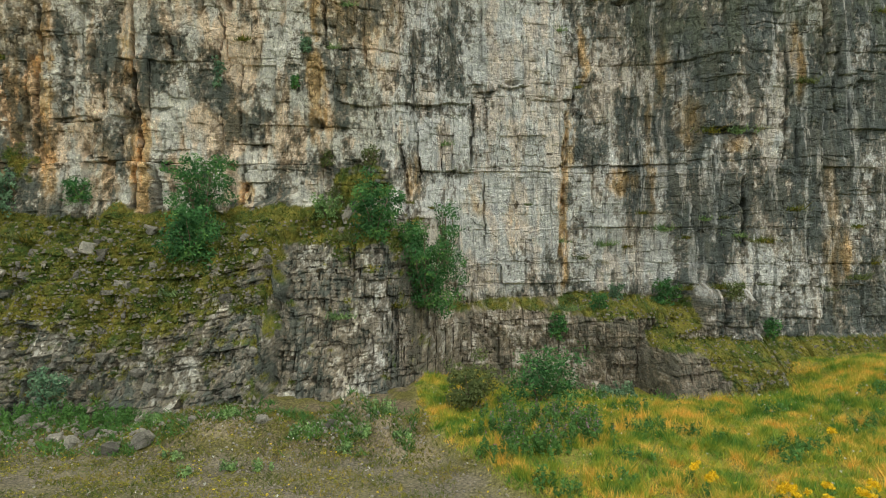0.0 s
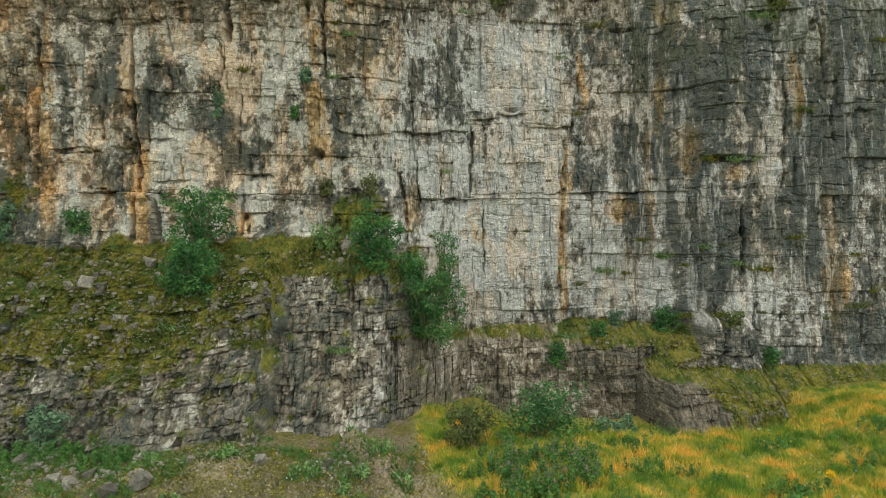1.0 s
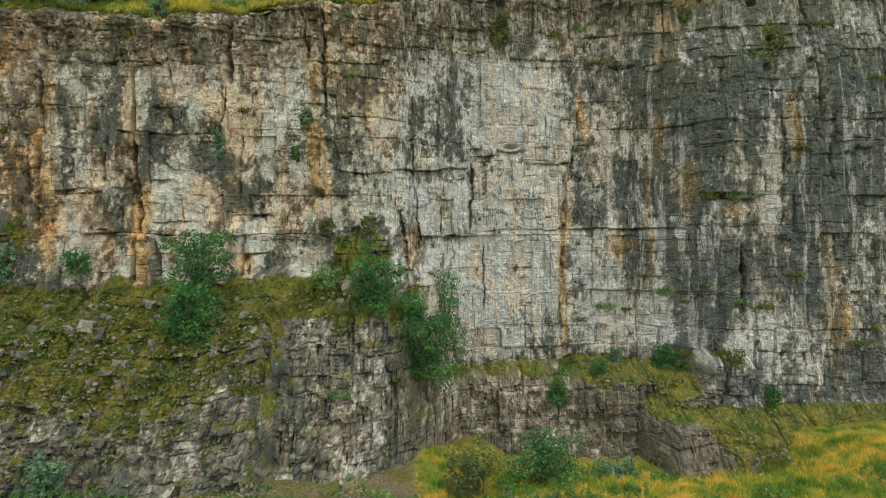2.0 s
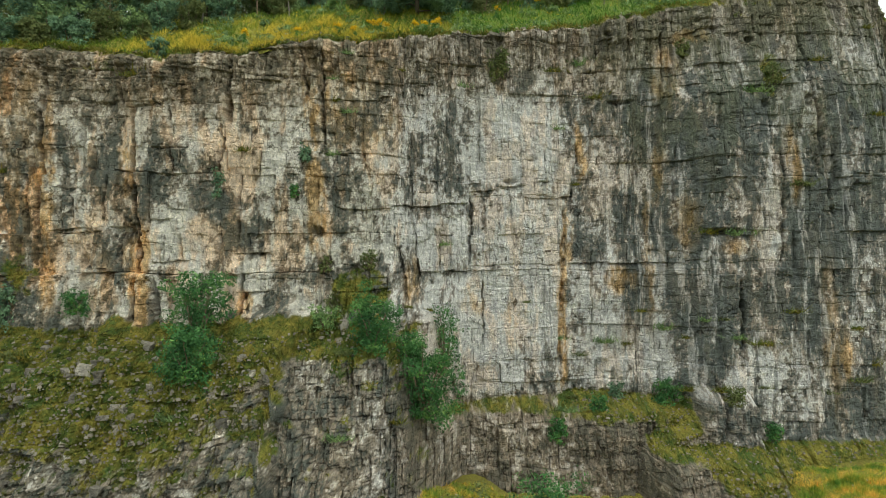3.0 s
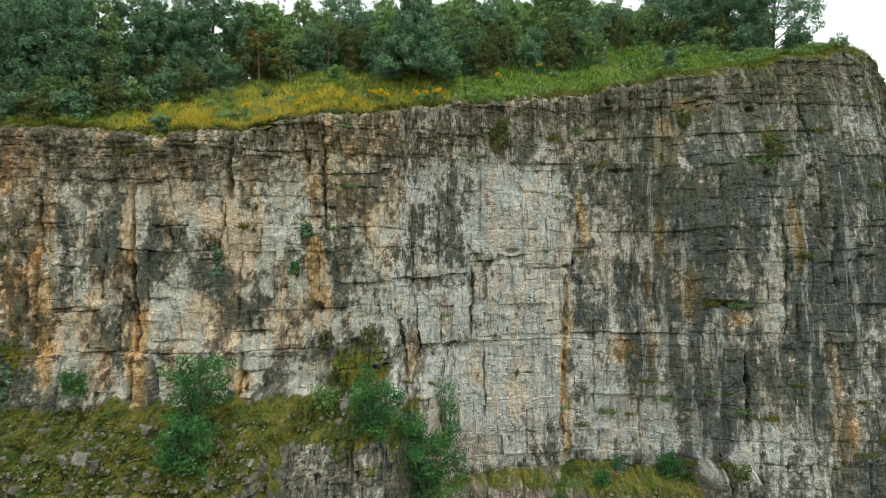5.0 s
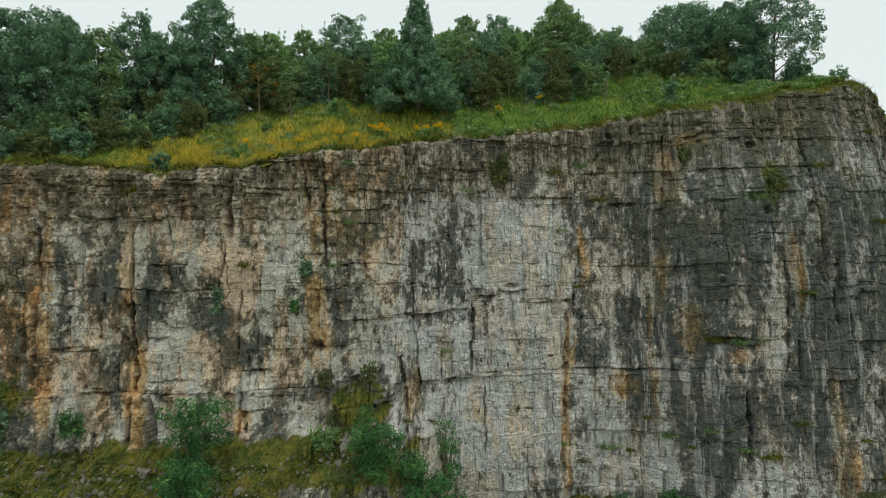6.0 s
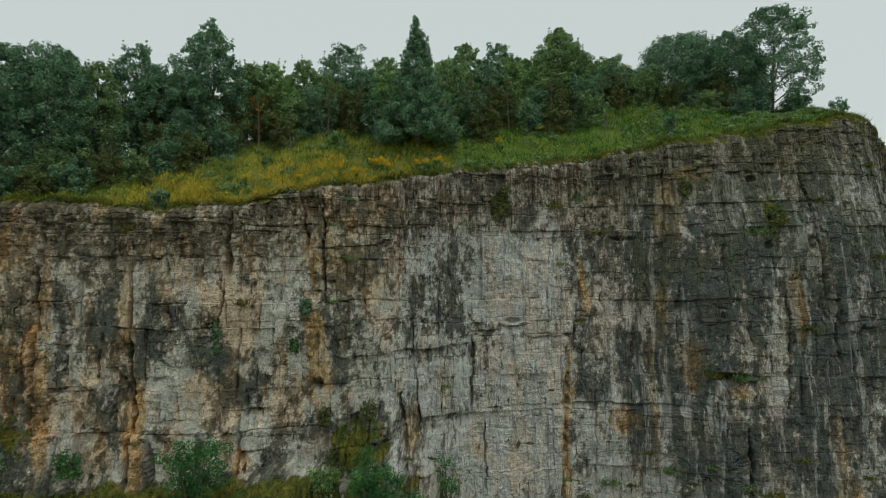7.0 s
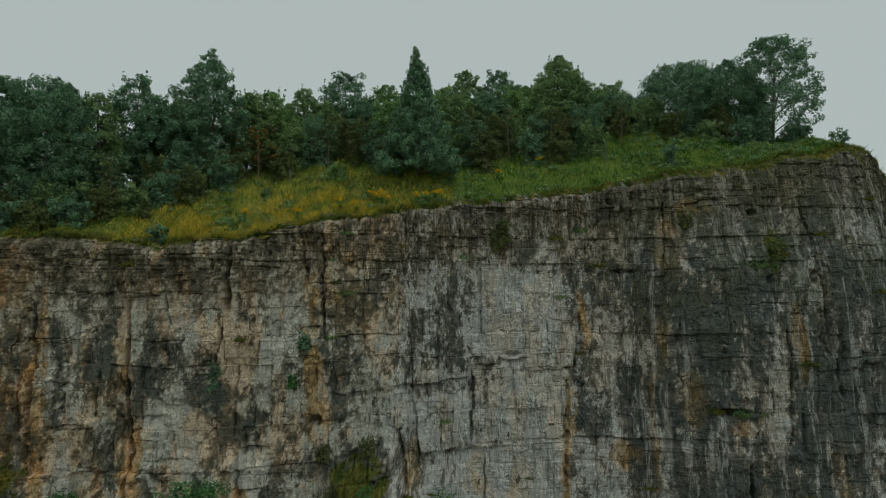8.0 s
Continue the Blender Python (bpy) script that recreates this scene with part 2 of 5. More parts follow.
def footing(x, z):
    """The stepped foot of the cliff: a broken crag and scree, a low band with a ledge, and a prow."""
    zz = z + 0.9 * fbm(x / 2.6, z / 3.0, 131, 3) + 0.9 * fbm(x / 1.9, x * 0, 142, 3)
    scree = np.interp(zz, (-2, 0.2, 1.2, 3.2, 4.6, 7.0, 8.4, 9.4, 10.1, 12.5), (-16.5, -14.4, -13.4, -12.6, -11.6, -10.2, -9.3, -7.6, -6.4, -2))
    zc = z + 0.35 * fbm(x / 1.6, z / 2.0, 132, 3)
    crag = np.interp(zc, (-2, 0.2, 1.2, 4.6, 7.9, 8.5, 8.9, 10.3, 12), (-13.9, -12.2, -11.2, -9.4, -7.8, -7.4, -6.4, -5.4, -1))
    crag = crag + 0.16 * np.maximum(x + 7.8, 0) + 0.55 * np.maximum(x + 5.6, 0) * sstep(8.5, 2.0, z)
    zb = z + 0.35 * fbm(x / 1.8, z / 2.0, 133, 3)
    band = np.interp(zb, (-2, 0, 3.0, 3.7, 4.0, 4.6, 6), (-2.6, -2.2, -1.5, -0.9, 0.3, 2.0, 6))
    prow = np.interp(zb, (-2, 0.6, 1.3, 1.8, 2.0, 4.6, 5.2, 5.6, 7.0), (-7.5, -5.4, -4.7, -3.4, -2.85, -2.6, -1.9, -0.4, 6))
    w_crag = sstep(-9.0, -8.4, x + 0.25 * fbm(z / 1.2, x * 0, 134, 2))
    recess = np.interp(zc, (-2, 0.0, 1.2, 4.6, 8.0, 10.2, 12), (-8.6, -7.2, -6.3, -5.1, -4.3, -2.6, 2))
    w_recess = sstep(-3.2, -1.7, x + 0.3 * fbm(z / 1.1, x * 0, 139, 3) - 0.26 * np.maximum(8.0 - z, 0))
    w_mid = sstep(-1.2, 1.8, x)
    toe = np.interp(zb, (-2, 0.5, 1.3, 2.0, 2.5, 4.0), (-7.5, -4.6, -3.3, -2.0, -0.9, 6))
    w_prow = sstep(12.6, 14.2, x - 3.2 * sstep(2.0, 3.4, z))
    w_toe = sstep(20.2, 21.0, x + 0.3 * fbm(z / 1.0, x * 0, 136, 2))
    y = scree * (1 - w_crag) + crag * w_crag
    y = y * (1 - w_recess) + recess * w_recess
    y = y * (1 - w_mid) + band * w_mid
    y = y * (1 - w_prow) + prow * w_prow
    return y * (1 - w_toe) + toe * w_toe


def talus(x, z):
    """A mossy cone of fallen blocks that leans against the face above the crag."""
    zt = z + 0.7 * fbm(x / 1.3, z / 1.2, 143, 3)
    return np.interp(zt, (8.0, 9.2, 11.8, 14.0, 15.2), (-6.4, -5.5, -3.9, -1.8, 3.0)) + 0.26 * np.abs(x + 5.3) ** 1.8


def smooth_cliff(x, z):
    return np.minimum(np.minimum(face(x, z), footing(x, z)), talus(x, z))


def blocks(x, z, seed, bed, width, offset, joint, joint_width, keep=0.5, keep_bed=0.5, warp=0.2):
    """Beds of jointed rock: each block stands a little proud or back and leans a little, with open joints between.
    Returns the relief and a random number for each block."""
    rng = np.random.RandomState(seed)
    edges = np.cumsum(bed * rng.uniform(0.4, 1.8, 500)) - 6
    zz = z + warp * bed * fbm(x / (2.2 * width), z / (3 * bed), seed + 3, 4, 0.6)
    row = np.searchsorted(edges, zz)
    low, high = edges[np.clip(row - 1, 0, 499)], edges[np.clip(row, 0, 499)]
    w = width * (0.5 + 1.1 * hashed(row, 7, seed))
    u = x / w + 13 * hashed(row, 3, seed) + 0.13 * fbm(x / width, z / (1.1 * bed), seed + 5, 4, 0.6)
    u = u + 0.36 * np.sin(2.4 * u + row)
    cell = np.floor(u)
    f = u - cell
    r = hashed(cell, row, seed + 1)
    y = offset * (2 * r - 1) + offset * 0.9 * (hashed(cell, row, seed + 2) - 0.5) * (f - 0.5) * 2
    y = y + offset * 0.9 * (hashed(cell, row, seed + 8) - 0.5) * ((zz - low) / np.maximum(high - low, 0.05) - 0.5) * 2
    side = np.minimum(f, 1 - f) * w
    bedding = np.minimum(zz - low, high - zz)
    open_side = hashed(cell + (f > 0.5), row, seed + 4) > keep
    open_bed = hashed(np.floor(x / (1.4 * width) + 0.5 * fbm(x / width, z, seed + 9, 2)), row + (zz - low > high - zz), seed + 6) > keep_bed
    y = y + joint * np.exp(-(side / joint_width) ** 2) * open_side
    return y + joint * np.exp(-(bedding / joint_width) ** 2) * open_bed, r


def chunks(x, z, seed, wide, tall, offset, joint, joint_width, loose=0.6):
    """Broken stone: angular pieces with flat, leaning faces and open cracks between. Returns the relief and a random number for each piece."""
    x, z = x + 0.07 * wide * fbm(x / (0.6 * wide), z / (0.6 * tall), seed + 7, 2), z + 0.07 * tall * fbm(x / (0.6 * wide), z / (0.6 * tall), seed + 8, 2)
    u, v = x / wide, z / tall
    column = np.floor(u)
    first, second = np.full(u.shape, 9.0), np.full(u.shape, 9.0)
    r, lean_u, lean_v = np.zeros_like(u), np.zeros_like(u), np.zeros_like(u)
    for du in (-1, 0, 1):
        shift = hashed(column + du, 9, seed)
        row = np.floor(v + shift)
        for dv in (-1, 0, 1):
            i, j = column + du, row + dv
            a = u - (i + 0.5 + loose * (hashed(i, j, seed + 1) - 0.5))
            b = v + shift - (j + 0.5 + loose * (hashed(i, j, seed + 2) - 0.5))
            gap = (a ** 4 + b ** 4) ** 0.25
            near = gap < first
            second = np.where(near, first, np.minimum(second, gap))
            first = np.where(near, gap, first)
            r = np.where(near, hashed(i, j, seed + 3), r)
            lean_u, lean_v = np.where(near, a * (hashed(i, j, seed + 4) - 0.5), lean_u), np.where(near, b * (hashed(i, j, seed + 5) - 0.35), lean_v)
    edge = (second - first) * min(wide, tall)
    y = offset * (2 * r - 1) + 2.2 * offset * (lean_u + lean_v)
    opened = 0.25 + 0.75 * sstep(-0.12, 0.16, fbm(x / (1.3 * wide), z / (1.3 * tall), seed + 11, 3))
    return y + joint * opened * np.exp(-(edge / joint_width) ** 2), r


def flakes(n, steps, sharp=0.25):
    """Smooth noise broken into steps, as flaked stone breaks."""
    q = n * steps
    k = np.floor(q)
    return (k + sstep(0.5 - sharp, 0.5 + sharp, q - k)) / steps


# long open fissures: x at the foot, foot, head, lean, width, depth
FISSURES_WEST = ((-19.2, 23.6, 26.2, -0.10, 0.08, 0.4), (-18.0, 14.7, 23.4, -0.08, 0.14, 1.0), (-18.2, 10.3, 14.7, 0.04, 0.12, 0.8),
                 (-13.0, 24.1, 27.1, 0.07, 0.12, 0.6), (-13.5, 18.9, 22.4, 0.07, 0.08, 0.6), (-24.0, 16.0, 25.9, 0.02, 0.12, 0.6), (-21.5, 19.0, 22.2, 0.04, 0.07, 0.4),
                 (-20.2, 16.4, 19.0, 0.07, 0.07, 0.5), (-16.0, 19.5, 23.3, -0.10, 0.07, 0.5), (-8.4, 24.4, 27.9, -0.13, 0.09, 0.5), (-7.4, 21.2, 27.7, -0.03, 0.09, 0.5),
                 (-12.1, 10.9, 14.1, -0.01, 0.10, 0.6), (-17.0, 10.3, 12.7, -0.06, 0.20, 0.8), (-15.5, 14.1, 15.2, -0.15, 0.07, 0.5),
                 (-19.3, 13.7, 16.1, -0.06, 0.10, 0.5), (-21.0, 13.7, 14.7, -0.43, 0.10, 0.5))
FISSURES_EAST = ((-2.2, 9.9, 14.8, -0.10, 0.12, 0.6), (-1.5, 12.9, 16.3, -0.06, 0.07, 0.5), (2.0, 13.6, 18.0, 0.02, 0.10, 0.6), (2.9, 8.1, 12.4, -0.00, 0.06, 0.4),
                 (8.3, 6.0, 17.7, 0.05, 0.16, 0.5), (9.3, 17.7, 22.2, 0.11, 0.10, 0.4), (16.3, 16.8, 21.5, -0.01, 0.08, 0.4), (15.7, 25.5, 30.3, 0.00, 0.08, 0.4),
                 (22.7, 13.8, 21.3, 0.04, 0.09, 0.4), (20.1, 8.1, 12.3, -0.02, 0.10, 0.6), (26.2, 16.8, 29.3, -0.11, 0.10, 0.4), (7.4, 19.7, 21.7, -0.00, 0.06, 0.4),
                 (10.7, 8.0, 14.4, -0.00, 0.05, 0.2), (18.3, 2.8, 6.2, 0.00, 0.10, 0.6))
# level overhangs and open beds: x from, x to, height, slope, depth of the undercut
LEDGES_WEST = ((-18.9, -16.4, 23.55, 0.091, 0.55), (-16.4, -13.3, 23.72, 0.036, 0.18), (-19.7, -17.9, 16.17, 0.063, 0.70), (-23.2, -20.9, 15.95, 0.051, 0.35),
               (-17.9, -16.3, 16.42, 0.090, 0.30), (-12.7, -10.5, 14.43, 0.034, 0.50), (-12.2, -10.6, 12.11, 0.010, 0.45), (-17.2, -15.0, 13.95, 0.032, 0.40),
               (-8.5, -7.4, 21.49, 0.108, 0.35), (-8.2, -3.1, 24.29, 0.132, 0.22), (-23.2, -19.1, 23.69, 0.025, 0.18), (-14.7, -13.3, 18.82, 0.048, 0.15),
               (-21.0, -19.4, 13.51, 0.006, 0.30))
LEDGES_EAST = ((-6.5, -3.0, 17.35, 0.063, 0.50), (-3.0, 2.0, 17.65, 0.076, 0.60), (2.1, 3.9, 18.78, 0.059, 0.35), (4.1, 6.0, 19.17, 0.063, 0.50),
               (5.9, 9.3, 18.37, 0.047, 0.30), (-1.7, 2.0, 13.18, 0.051, 0.50), (1.9, 8.9, 13.53, 0.023, 0.16), (8.9, 18.2, 13.69, 0.022, 0.30),
               (18.2, 27.1, 13.86, 0.015, 0.12), (17.9, 20.0, 15.99, 0.035, 0.50), (17.9, 21.2, 15.61, 0.014, 0.35), (17.0, 19.7, 30.06, 0.076, 0.40),
               (2.8, 8.9, 7.16, -0.015, 0.12), (9.7, 15.9, 7.42, 0.060, 0.15), (9.7, 15.9, 5.89, 0.068, 0.13), (27.0, 28.9, 18.85, 0.091, 0.45),
               (27.0, 29.4, 11.71, 0.000, 0.35), (20.0, 23.3, 22.92, 0.015, 0.15))


# dark holes and slots: x, z, half width, half height, depth
CAVITIES = ((-13.0, 23.4, 0.21, 0.76, 1.30), (4.9, 19.5, 0.44, 0.20, 0.70), (12.1, 30.2, 0.36, 0.28, 0.80), (21.4, 29.2, 0.34, 0.23, 0.70),
            (-18.7, 15.6, 0.47, 0.61, 0.70), (-17.0, 11.5, 0.20, 0.74, 0.80), (-12.0, 11.8, 0.17, 0.24, 0.60), (-7.8, 15.8, 0.32, 0.36, 0.80),
            (19.3, 15.8, 0.99, 0.19, 0.60), (12.8, 25.2, 0.73, 0.16, 0.60), (24.8, 24.7, 0.30, 0.45, 0.70), (-21.4, 14.0, 0.20, 0.41, 0.60),
            (22.0, 24.5, 0.30, 0.30, 0.50), (20.0, 10.9, 0.23, 0.34, 0.60))


def broken(x, z):
    """1 on the shattered foot of the cliff, 0 on the clean face."""
    low = sstep(11.0, 9.4, z + 0.5 * fbm(x / 2, z / 2, 137, 2)) * (1 - sstep(-1.0, 1.0, x - 1.4 * sstep(8.0, 6.5, z)))
    low = np.maximum(low, sstep(0.35, 0.65, np.exp(-((x + 5.2) / 2.4) ** 2 - ((z - 12.3) / 1.9) ** 2) + 0.2 * fbm(x, z, 140, 3)))
    return np.maximum(low, sstep(5.0, 4.2, z) * (1 - 0.8 * sstep(20.0, 21.5, x) * sstep(1.8, 2.4, z)))


def unrolled(x, z):
    """Places along the stone itself, so that beds and stains keep their size where the face turns a corner or leans back."""
    wide = x + 1.6 * sstep(-3.4, -1.2, x) + 1.2 * sstep(-1.2, 1.8, x) + 1.6 * sstep(12.6, 14.4, x) + 0.9 * np.maximum(face(x, 16.0 + 0 * x), 0) * sstep(30.5, 32.5, x)
    out = np.minimum(smooth_cliff(x, z) - face(x, z), 0)
    return wide, z + 0.3 * out * (1 - sstep(-9.6, -8.4, x))


def relief(x, z):
    """Everything that breaks up the face: beds, blocks, fissures, ledges, rough stone. Also a tone for each block."""
    low = broken(x, z)
    top = sstep(5.0, 1.5, crest(x) - z)
    rough = np.maximum(low, 0.7 * top)
    x_true, z_true = x, z
    x, z = unrolled(x, z)
    y = 0.45 * fbm(x / 5.0, z / 9.0, 11, 3) + 0.08 * fbm(x / 1.3, z / 3.4, 12, 3)
    columns = 1 - sstep(-6.5, -4.0, x_true)
    big, r1 = blocks(x, z, 21, 3.0, 2.3 - 0.5 * columns, 0.17 + 0.10 * columns, 0.12 + 0.14 * columns, 0.035, 0.5, 0.66, 0.08)
    mid, r2 = blocks(x, z, 33, 1.25, 0.85, 0.07 + 0.10 * low + 0.10 * top, 0.08 + 0.10 * rough, 0.028, 0.68 - 0.36 * rough, 0.7 - 0.2 * rough, 0.12)
    small, r3 = blocks(x, z, 47, 0.55, 0.40, 0.022 + 0.04 * low + 0.05 * top, 0.018 + 0.08 * rough, 0.024, 0.66 - 0.25 * rough, 0.74 - 0.15 * rough, 0.2)
    lump, r4 = blocks(x, z, 57, 2.1, 1.2, 0.30, 0.26, 0.05, 0.25, 0.5, 0.15)
    stack, r6 = blocks(x, z, 61, 1.05, 0.55, 0.19, 0.20, 0.04, 0.25, 0.6, 0.12)
    shard, r7 = blocks(x, z, 67, 0.42, 0.27, 0.07, 0.10, 0.03, 0.35, 0.6, 0.15)
    chunk, r8 = chunks(x, z, 151, 0.95, 1.3, 0.13, 0.16, 0.05)
    slab, r9 = chunks(x, z, 191, 0.95, 1.5, 0.045, 0.08, 0.028)
    y = y + big * (1 - 0.5 * low) + (mid + small) * (1 - 0.7 * low) + 0.75 * lump * low + (stack + shard) * np.maximum(low * (1 - 0.35 * sstep(-2.0, 0.0, x_true)), 0.5 * top) + 0.6 * chunk * low + slab * (1 - low)
    flake = fbm(x / 1.3, z / 2.3, 14, 4, 0.55)
    r5 = hashed(np.floor(flake * 6 + 0.5), 3, 29)
    y = y + 0.16 * flakes(flake, 6, 0.1) + 0.07 * flakes(fbm(x / 0.45, z / 0.75, 13, 4, 0.6), 5, 0.1) * (1 + 0.6 * low)
    y = y + 0.05 * fbm(x / 0.25, z / 0.3, 20, 3, 0.6) * (1 + low)
    y = y + 0.07 * flakes(fbm(x / 0.8, z / 0.35, 30, 4, 0.6), 4, 0.06) * (1 - 0.5 * low)
    y = y + 0.9 * np.exp(-((x_true + 9.3 - 0.25 * fbm(z / 1.4, x * 0, 138, 2)) / 0.55) ** 2) * sstep(3.0, 5.0, z_true) * sstep(10.0, 9.0, z_true)
    upright, level = np.abs(fbm(x / 0.9, z / 3.0, 15, 4)), np.abs(fbm(x / 2.2, z / 0.8, 24, 4))
    gate, gate2 = sstep(-0.1, 0.35, fbm(x / 2.0, z / 2.0, 25, 2)), sstep(0.05, 0.4, fbm(x / 1.8, z / 1.8, 26, 2))
    y = y + 0.14 * np.exp(-(upright / 0.022) ** 2) * gate * (1 - 0.8 * low) + 0.08 * np.exp(-(level / 0.022) ** 2) * gate2 * (1 - 0.8 * low)
    x, z = x_true, z_true
    for fx, z0, z1, lean, wide, deep in FISSURES_WEST + FISSURES_EAST:
        bed = np.floor(z / 0.75 + 0.35 * vnoise(z / 1.3, fx, 16))
        line = fx + lean * (z - z0) + 0.15 * (hashed(bed, 4, int(fx * 10)) - 0.5) + 0.08 * fbm(z / 0.5, fx, 19, 3)
        w = 1.25 * wide * (0.7 + 0.7 * np.abs(fbm(z / 1.7, fx + 5, 17, 2)))
        fade = sstep(z0 - 0.5, z0 + 0.4, z) * sstep(z1 + 0.5, z1 - 0.4, z) * (0.55 + 0.45 * hashed(bed, 6, int(fx * 10))) * (0.6 + 0.4 * sstep(-0.3, 0.05, fbm(z / 1.6, fx + 9, 28, 3)))
        y = y + 1.3 * deep * np.exp(-((x - line) / (0.85 * w)) ** 4) * fade
    for cx, cz, wide, tall, deep in CAVITIES:
        y = y + deep * np.exp(-(((x - cx + 0.1 * fbm(z / 0.5, x / 0.5, 27, 2)) / wide) ** 2 + ((z - cz) / tall) ** 2) ** 2)
    for x0, x1, h, slope, deep in LEDGES_WEST + LEDGES_EAST:
        line = h + slope * (x - x0) + 0.06 * fbm(x / 0.8, h, 18, 3) + 0.22 * (hashed(np.floor(x / 1.05 + 0.4 * vnoise(x, h, 4)), 5, int(h * 10)) - 0.5)
        under = line - z
        fade = sstep(x0 - 0.3, x0 + 0.5, x) * sstep(x1 + 0.3, x1 - 0.5, x) * (0.35 + 0.65 * hashed(np.floor(x / 1.7), 2, int(h * 7)))
        y = y + 1.3 * deep * fade * np.where(under > 0, np.exp(-under / (0.12 + 0.7 * deep)), 0)
    face_tone = 0.28 * r1 + 0.22 * r2 + 0.12 * r3 + 0.18 * r5 + 0.20 * r9
    return y, face_tone * (1 - low) + (0.22 * r4 + 0.34 * r6 + 0.28 * r7 + 0.16 * r8) * low - 0.5


# stains: x, z, half width, half height, strength
PALE_WEST = ((-21.8, 19.8, 1.2, 2.0, 0.60), (-12.5, 20.3, 1.0, 2.1, 1.00), (-10.1, 20.0, 1.3, 1.8, 1.00), (-15.6, 15.4, 2.3, 1.8, 1.10), (-21.4, 14.4, 1.5, 2.4, 0.75),
             (-21.7, 12.3, 1.2, 1.4, 0.80), (-11.6, 13.0, 1.2, 1.7, 0.90), (-13.0, 12.3, 0.7, 1.4, 0.90), (-16.4, 22.9, 2.0, 0.7, 0.50), (-18.8, 20.8, 0.4, 1.5, 1.00),
             (-14.0, 22.0, 1.9, 1.4, 0.60), (-25.1, 24.2, 1.3, 2.0, 0.30), (-15.2, 18.8, 0.7, 2.0, 0.60), (-10.5, 14.8, 1.0, 1.4, 0.40), (-22.2, 22.4, 1.4, 1.0, 0.30))
PALE_MIDDLE = ((-0.5, 28.4, 0.8, 0.6, 0.50), (-1.2, 24.0, 1.9, 1.1, 0.35), (5.9, 23.6, 3.6, 2.4, 0.80), (4.7, 20.8, 3.0, 1.8, 1.20), (7.4, 20.5, 2.1, 2.1, 1.10),
               (0.4, 18.2, 2.1, 0.5, 1.00), (0.2, 15.4, 2.1, 2.1, 1.20), (4.5, 16.0, 2.4, 2.2, 0.80), (7.6, 16.4, 1.5, 2.5, 1.00), (3.5, 9.7, 4.7, 3.5, 1.35),
               (6.6, 11.2, 2.0, 2.8, 1.30), (3.2, 5.5, 2.6, 1.5, 0.95), (-3.8, 20.0, 1.5, 2.6, 0.30), (-3.0, 15.9, 1.5, 1.5, 0.35))
PALE_EAST = ((11.6, 20.5, 0.7, 2.5, 0.60), (12.9, 20.9, 0.9, 2.4, 0.60), (10.9, 11.2, 1.5, 2.0, 0.90), (12.2, 7.6, 3.2, 2.6, 1.10), (14.7, 8.1, 1.6, 3.2, 1.00),
             (14.6, 13.7, 0.5, 2.4, 0.70), (22.1, 16.2, 1.1, 2.7, 1.10), (22.6, 20.0, 0.7, 1.9, 0.70), (19.1, 14.7, 1.5, 0.7, 0.60), (21.0, 7.6, 1.4, 2.5, 1.00),
             (24.4, 5.5, 1.2, 1.9, 0.90), (26.8, 8.2, 0.8, 2.7, 0.80), (28.6, 10.1, 1.5, 2.3, 0.60), (25.5, 23.6, 0.9, 1.9, 0.80), (27.7, 20.6, 0.7, 2.1, 0.70),
             (28.6, 13.8, 1.1, 1.1, 0.70), (28.7, 27.1, 1.1, 2.3, 0.60), (19.6, 6.2, 1.1, 1.5, 0.40))
DARK_WEST = ((-22.5, 20.8, 0.7, 1.4, 0.80), (-20.1, 19.7, 1.0, 1.9, 0.90), (-17.1, 19.5, 0.8, 2.9, 0.80), (-14.9, 19.5, 0.9, 1.5, 0.80), (-14.9, 22.6, 0.4, 1.4, 0.40),
             (-20.3, 14.9, 0.9, 1.2, 1.60), (-18.6, 15.2, 0.5, 1.0, 0.60), (-11.6, 15.5, 1.1, 1.0, 1.60), (-11.8, 21.7, 0.8, 1.9, 0.60), (-8.3, 18.2, 0.6, 0.6, 0.90),
             (-9.5, 12.8, 1.0, 2.1, 0.70), (-22.7, 17.1, 1.0, 1.0, 0.50), (-16.9, 17.6, 0.8, 0.8, 0.80), (-10.6, 25.0, 1.0, 2.1, 0.40), (-24.4, 20.5, 0.8, 1.3, 0.40), (-25.4, 13.2, 1.7, 3.0, 0.80))
DARK_MIDDLE = ((-5.9, 19.6, 1.8, 2.2, 0.60), (-1.0, 21.7, 1.5, 1.2, 1.00), (0.9, 19.9, 0.9, 1.6, 0.80), (-3.1, 27.7, 3.4, 2.3, 0.40), (3.9, 28.6, 2.4, 1.6, 0.70),
               (5.9, 25.2, 1.0, 0.9, 0.50), (5.4, 4.8, 0.4, 0.6, 1.80), (5.8, 8.1, 0.4, 1.0, 1.00), (8.4, 14.8, 0.3, 1.6, 0.60), (2.3, 23.5, 0.6, 2.4, 0.40),
               (0.7, 23.4, 1.2, 2.3, 0.50), (6.4, 5.6, 0.2, 0.8, 0.90), (-1.5, 11.9, 0.5, 1.5, 0.70))
